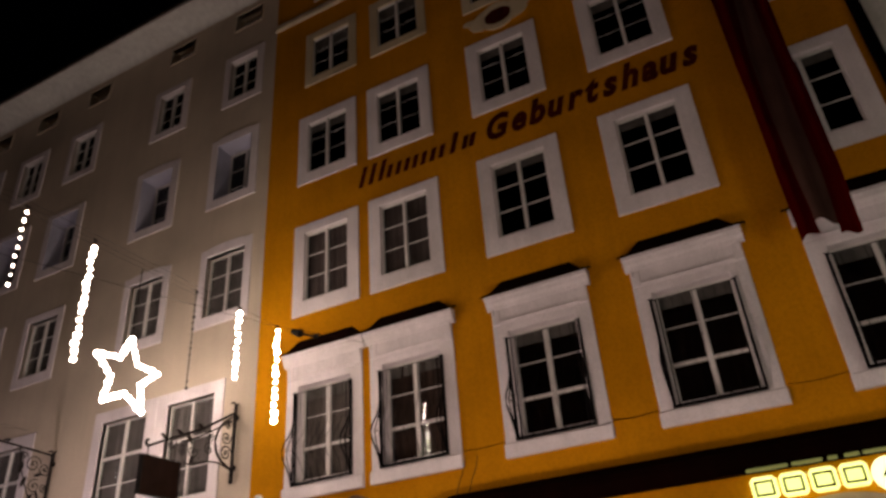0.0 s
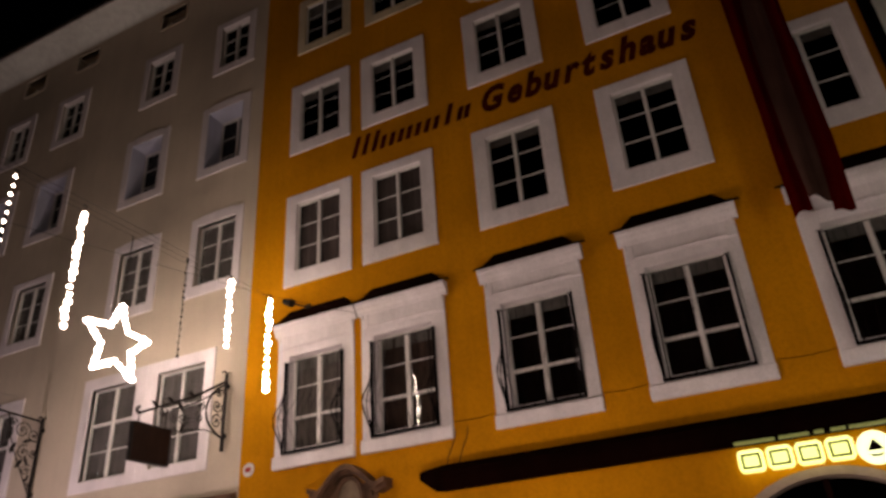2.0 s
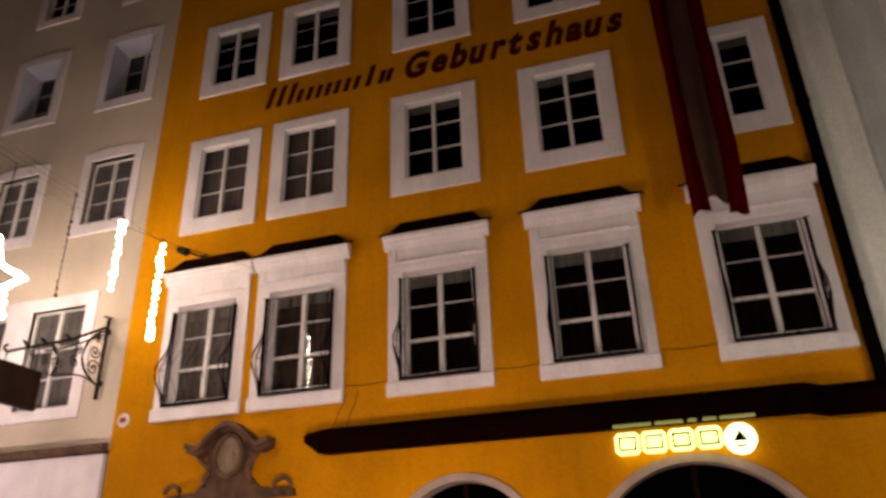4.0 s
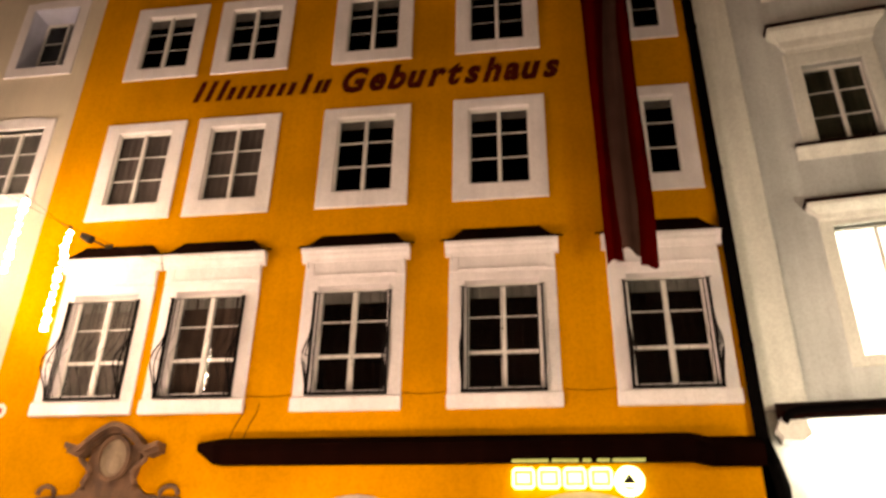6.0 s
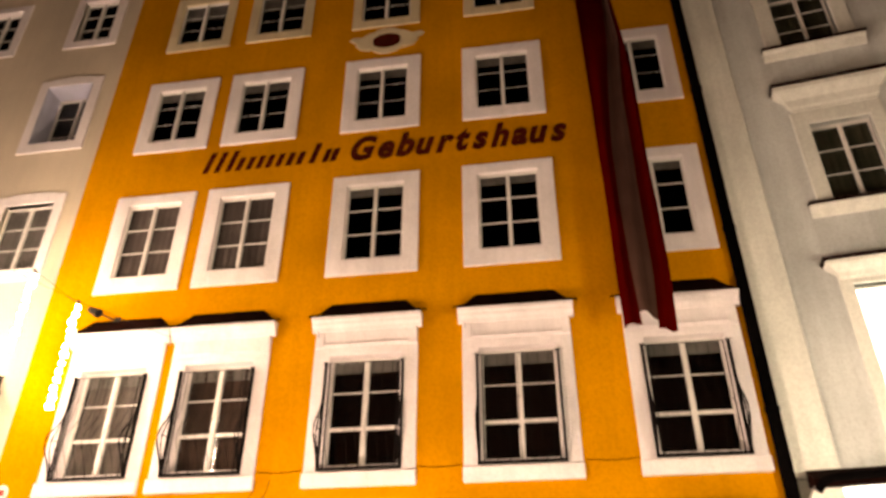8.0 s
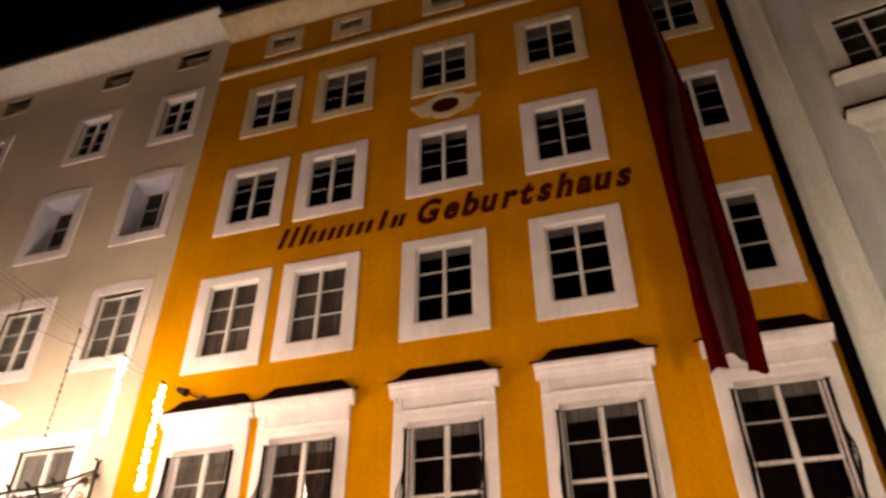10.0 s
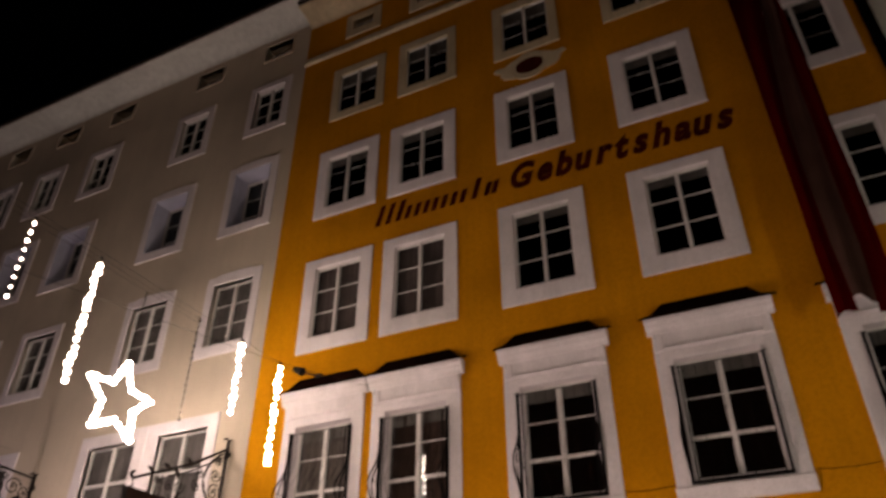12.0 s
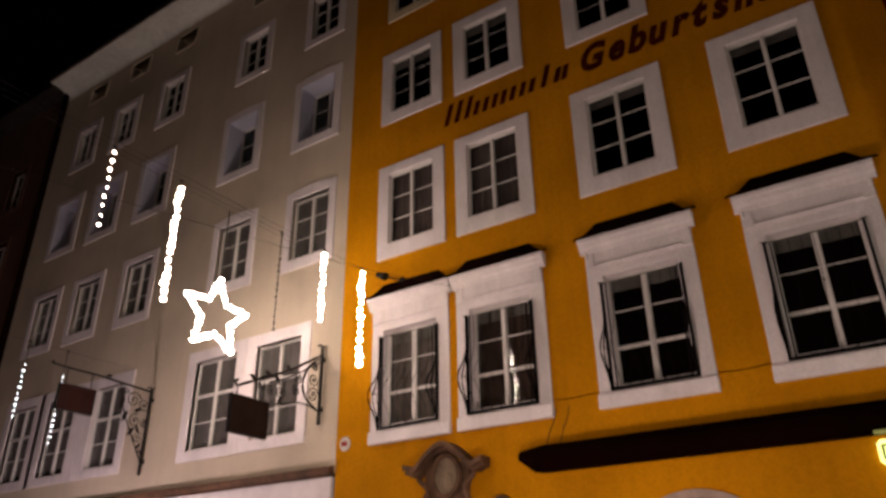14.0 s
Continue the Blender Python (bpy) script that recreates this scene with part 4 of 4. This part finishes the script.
def bracket_sign(at, label, z0, z1, arms, scrolls, leaves, board, hang, cloth):
    """A wall post, bent iron arms, scrollwork and a board hung from the arm, all in one upright plane square to the wall."""
    s = thing("hanging_sign", label, "sign", at, group="wrought-iron bracket signs")
    bm = bmesh.new()
    box(bm, -0.03, 0.03, -0.10, -0.04, z0, z1, 0.008)
    box(bm, -0.05, 0.05, -0.06, 0.0, z0 + 0.2, z0 + 0.3, 0.006)
    box(bm, -0.05, 0.05, -0.06, 0.0, z1 - 0.3, z1 - 0.2, 0.006)
    ball(bm, (0, -0.07, z0 - 0.02), 0.045)
    tube(bm, [(0, -0.07, z1), (0, -0.12, z1 + 0.06), (0, -0.20, z1 + 0.02)], 0.02, 6)
    tube(bm, [(0, -0.07, z1), (0, 0.0, z1 + 0.07)], 0.02, 6)
    part("wall_post", bm, IRON, s)
    for pts, r in arms:
        bm = bmesh.new()
        rod_along(bm, pts, r, 7)
        part("arm", bm, IRON, s, smooth=True)
    for yy, zz, r, tn, st in scrolls:
        bm = bmesh.new()
        tube(bm, spiral(yy, zz, r, tn, st), 0.014, 5)
        ball(bm, (0, yy, zz), 0.024)
        part("scroll", bm, IRON, s, smooth=True)
    for yy, zz, length, lean in leaves:
        # beaten iron leaves, pointed at both ends
        bm = bmesh.new()
        ca, sa = math.cos(lean), math.sin(lean)
        outline = [(length * (i / 10 - 0.5), 0.20 * length * math.sin(math.pi * i / 10)) for i in range(11)] + [(length * (0.5 - i / 10), -0.14 * length * math.sin(math.pi * i / 10)) for i in range(1, 10)]
        ring_a = [bm.verts.new((-0.008, yy + u * ca - v * sa, zz + u * sa + v * ca)) for u, v in outline]
        ring_b = [bm.verts.new((0.008, yy + u * ca - v * sa, zz + u * sa + v * ca)) for u, v in outline]
        bm.faces.new(ring_a)
        bm.faces.new(list(reversed(ring_b)))
        for i in range(len(outline)):
            j = (i + 1) % len(outline)
            bm.faces.new((ring_a[i], ring_b[i], ring_b[j], ring_a[j]))
        part("leaf", bm, IRON, s)
    y0, y1, b0, b1 = board
    bm = bmesh.new()
    box(bm, -0.035, 0.035, y0, y1, b0, b1, 0.012)
    bd = part("board", bm, cloth, s)
    bm = bmesh.new()
    for y in (y0, y1):
        box(bm, -0.045, 0.045, y - 0.012, y + 0.012, b0 - 0.012, b1 + 0.012)
    for z in (b0, b1):
        box(bm, -0.045, 0.045, y0 + 0.012, y1 - 0.012, z - 0.012, z + 0.012)
    part("board_rim", bm, IRON, bd)
    for y, top in zip((y0 + 0.12, y1 - 0.12), hang):
        bm = bmesh.new()
        tube(bm, [(0, y, b1), (0, y, top)], 0.013, 5)
        part("hanger", bm, IRON, s)
    return s


bracket_sign((-10.10, 0, 0), "dark brown square sign board on a scrolled iron bracket", 4.92, 6.45,
             [([(-0.08, 6.30), (-0.50, 6.04), (-0.98, 5.76), (-1.61, 5.47), (-2.00, 5.29), (-2.20, 5.20), (-2.26, 5.26), (-2.20, 5.31)], 0.026),
              ([(-0.10, 6.14), (-0.50, 5.90), (-0.98, 5.62), (-1.45, 5.42)], 0.016),
              ([(-0.08, 5.12), (-0.45, 5.20), (-0.77, 5.17), (-1.27, 5.04), (-1.36, 5.10)], 0.014),
              ([(-0.10, 6.22), (-0.42, 5.98), (-0.58, 5.62), (-0.46, 5.32), (-0.10, 5.12)], 0.022)],
             [(-0.27, 5.42, 0.16, 1.6, 0.3), (-0.28, 5.74, 0.14, -1.6, 0.3), (-0.24, 6.00, 0.10, 1.5, 0.3), (-0.74, 5.42, 0.12, 1.5, 1.2), (-0.72, 5.66, 0.10, -1.5, 1.2), (-1.15, 5.30, 0.13, -1.5, 0.5), (-1.40, 5.26, 0.10, 1.5, 0.9), (-1.68, 5.32, 0.08, -1.4, 0.0)],
             [(-0.98, 5.80, 0.22, -0.5), (-1.25, 5.52, 0.26, -0.9), (-1.50, 5.58, 0.20, -0.4), (-1.86, 5.43, 0.20, -0.5), (-1.16, 5.12, 0.22, 1.2)],
             (-2.31, -1.45, 4.37, 5.02), (5.20, 5.40), BOARD)
bracket_sign((-15.72, 0, 0), "small dark red sign board on a scrolled iron bracket", 4.50, 6.47,
             [([(-0.06, 6.42), (-0.80, 6.47), (-1.57, 6.51), (-2.56, 6.53), (-2.62, 6.58)], 0.026),
              ([(-0.92, 6.46), (-0.80, 6.02), (-0.60, 5.60), (-0.30, 5.10), (-0.08, 4.72)], 0.016)],
             [(-0.52, 6.14, 0.20, 1.6, 0.3), (-0.22, 6.08, 0.17, -1.6, 0.3), (-0.40, 5.66, 0.17, 1.5, 1.2), (-0.16, 5.66, 0.12, -1.5, 0.5), (-0.26, 5.28, 0.13, 1.5, 0.9), (-0.14, 4.96, 0.09, -1.4, 0.0), (-0.78, 6.28, 0.10, 1.4, 0.0)],
             [(-0.80, 6.02, 0.34, 1.4), (-0.68, 5.72, 0.30, 1.2), (-0.46, 5.40, 0.28, 1.0), (-0.36, 5.92, 0.24, 0.4), (-0.30, 5.48, 0.22, 2.0), (-1.25, 6.56, 0.20, 0.1), (-0.20, 5.10, 0.20, 1.1)],
             (-2.38, -1.53, 5.58, 6.14), (6.52, 6.50), REDBOARD)

# ---- festive lights over the street ----
def light_string(x, y, top, low, count, r, glow, label, hang, group="hanging light strings"):
    s = thing("light_string", label, "light string", (x, y, 0), group=group)
    bm = bmesh.new()
    tube(bm, [(0, 0, low), (0, 0, hang)], 0.008, 5)
    tube(bm, [(0.0, 0.03, hang - 0.03), (0.0, 0.03, hang + 0.02), (0.0, -0.03, hang + 0.02), (0.0, -0.03, hang - 0.03)], 0.012, 5)
    part("wire", bm, IRON, s)
    sizes = []
    for f in (0.78, 0.95, 1.15):
        bm = bmesh.new()
        ball(bm, (0, 0, 0), r * f)
        sizes.append(mesh_of("bulb", bm, glow, True))
    for i in range(count):
        sway = 0.25 * r * math.sin(i * 2.3)
        place("bulb", random.choice(sizes), s, "", (sway, 0.25 * r * math.cos(i * 1.7), top - (top - low) * i / (count - 1)))
    return s


CABLE_X, CABLE_Z = -10.0, 8.5
WARM = "string of glowing warm white bulbs hanging from a street cable"
light_string(CABLE_X, -5.38, 8.39, 7.05, 9, 0.022, BULBGLOW, WARM, CABLE_Z)
light_string(CABLE_X, -4.05, 8.34, 6.23, 16, 0.052, BULBGLOW, WARM, CABLE_Z)
light_string(-8.57, -1.8, 7.50, 6.23, 10, 0.050, BULBSOFT, WARM, 7.62)
light_string(-7.12, -2.4, 6.54, 5.00, 13, 0.045, BULBSOFT, WARM, 6.62)
light_string(-17.0, -2.6, 6.73, 5.54, 10, 0.019, COOLGLOW, "string of small cool white bulbs farther down the street", 7.3)
light_string(-17.0, -1.66, 6.66, 5.1, 13, 0.019, COOLGLOW, "string of small cool white bulbs farther down the street", 7.3)
light_string(CABLE_X, -1.57, 8.45, 6.41, 16, 0.027, IRON, "unlit string of dark bulbs hanging from a street cable", CABLE_Z)

STAR_X = -11.19
star = thing("star_light", "five-pointed glowing star of white light tube over the street", "star light", (STAR_X, -2.0, 6.82))
def star_ring(ro, ri):
    return [(0, (ro if k % 2 == 0 else ri) * math.sin(math.pi * k / 5), (ro if k % 2 == 0 else ri) * math.cos(math.pi * k / 5)) for k in range(10)]
def along(ring, n=5):
    out = []
    for k in range(len(ring)):
        a, b = Vector(ring[k]), Vector(ring[(k + 1) % len(ring)])
        out += [tuple(a.lerp(b, i / n)) for i in range(n)]
    return out
bm = bmesh.new()
tube(bm, along(star_ring(0.76, 0.38)), 0.027, 8, True)
part("light_tube", bm, STARGLOW, star, "glowing warm white light tube", smooth=True)
star_bulbs = []
for f in (0.046, 0.053, 0.062):
    bm = bmesh.new()
    ball(bm, (0, 0, 0), f)
    star_bulbs.append(mesh_of("bulb", bm, STARGLOW, True))
for px, py, pz in along(star_ring(0.77, 0.37), 4):
    place("bulb", random.choice(star_bulbs), star, "", (px, py + random.uniform(-0.015, 0.015), pz + random.uniform(-0.015, 0.015)))
bm = bmesh.new()
tube(bm, along(star_ring(0.60, 0.29), 1), 0.012, 5, True)
part("star_frame", bm, IRON, star)
bm = bmesh.new()
tube(bm, [(0, 0, 0.74), (0, 0, 9.2 - 6.82)], 0.012, 5)
part("hanger", bm, IRON, star, "dark hanging rod")

for label, pts in (("dark street cable carrying the lights", [(CABLE_X, 0, CABLE_Z), (CABLE_X, -6.2, CABLE_Z), (CABLE_X, -17.9, CABLE_Z)]),
                   ("dark street cable carrying the star", [(STAR_X, 0, 9.2), (STAR_X, -6.2, 9.2), (STAR_X, -17.9, 9.2)]),
                   ("dark street cable carrying the lights", [(-8.57, 0, 7.62), (-8.57, -1.8, 7.62), (-8.57, -17.9, 7.62)]),
                   ("dark street cable carrying a light string", [(-6.92, 0, 7.08), (-7.12, -2.4, 6.62), (-7.5, -17.9, 4.2)]),
                   ("dark street cable farther down the street", [(-17.0, 0, 7.3), (-17.0, -3, 7.3), (-17.0, -17.9, 7.3)])):
    bm = bmesh.new()
    tube(bm, pts, 0.003, 5)
    c = part("street_cable", bm, IRON, None, label)
    tagged(c, category="cable", group="street cables")
anchor = thing("cable_anchor", "small dark iron wall eye holding a street cable", "wall anchor", (-6.92, 0, 7.08))
bm = bmesh.new()
box(bm, -0.05, 0.05, -0.03, 0, -0.09, 0.09, 0.008)
part("plate", bm, IRON, anchor)
bm = bmesh.new()
tube(bm, [(0.035 * math.cos(k * math.pi / 5), -0.06 + 0.035 * math.sin(k * math.pi / 5), 0) for k in range(10)], 0.011, 6, True)
part("eye_ring", bm, IRON, anchor)

spot = thing("wall_spotlight", "small dark unlit spotlight on a wall arm above a window hood", "spotlight", (-8.10, 0, 7.50))
bm = bmesh.new()
box(bm, -0.07, 0.07, -0.03, 0, -0.07, 0.07, 0.008)
part("wall_plate", bm, IRON, spot)
bm = bmesh.new()
tube(bm, [(0, -0.02, 0), (-0.10, -0.14, 0.02), (-0.24, -0.20, 0.08)], 0.018, 6)
part("arm", bm, IRON, spot, smooth=True)
bm = bmesh.new()
bmesh.ops.create_cone(bm, segments=16, radius1=0.085, radius2=0.05, depth=0.24, cap_ends=True, matrix=look((-0.36, -0.22, 0.13), (-0.9, -0.22, 0.40)) @ pose(0, 0, 0, 180))
part("lamp_head", bm, IRON, spot, smooth=False)

# bodies of the added lanterns, out of view; their caps cut the upward light
for lx, ly, lz, *_ in ADDED_LAMPS:
    broad = lz > 2
    lamp = thing("added_lamp", "added unseen black lantern on a post", "street lamp", (lx, ly, 0), group="street lamps")
    bm = bmesh.new()
    tube(bm, [(0, 0, 0), (0, 0, 0.3)], 0.09, 10)
    tube(bm, [(0, 0, 0.3), (0, 0, lz - 0.32)], 0.045, 10)
    part("post", bm, IRON, lamp, smooth=True)
    bm = bmesh.new()
    for sx, sy in ((-1, -1), (-1, 1), (1, -1), (1, 1)):
        tube(bm, [(sx * 0.16, sy * 0.16, lz - 0.32), (sx * 0.26, sy * 0.26, lz + 0.24)], 0.012, 5)
    box(bm, -0.18, 0.18, -0.18, 0.18, lz - 0.345, lz - 0.32)
    part("lantern_frame", bm, IRON, lamp)
    bm = bmesh.new()
    bmesh.ops.create_cone(bm, segments=4, radius1=0.42 if broad else 0.22, radius2=0.05, depth=0.22 if broad else 0.12, cap_ends=True, matrix=pose(0, 0, lz + 0.33, 0, 0, 45))
    part("lantern_roof", bm, IRON, lamp)

# ---- unseen row with glowing panes, added across the square behind the camera ----
row = thing("added_row", "plain dark house row with lit windows, added unseen across the square", "house")
sopen = [(sx - 1.8, sx + 1.8, 0.9, 3.1) for sx in (-9.0, -3.0, 3.0, 9.0)]
bm = bmesh.new()
wall_with_openings(bm, -26, 26, 0, 15, sopen, -0.4)
for v in bm.verts:
    v.co.y -= 17.9
part("wall", bm, BROWNWALL, row)
bm = bmesh.new()
box(bm, -26, 26, -26, -18.5, 0, 15)
part("body", bm, ROOMSHADE, row)
for a, b, c, d in sopen:
    bm = bmesh.new()
    box(bm, a + 0.01, b - 0.01, -18.2, -18.15, c + 0.01, d - 0.01)
    part("shop_window", bm, ROWGLOW, row, "glowing pane of the added row")
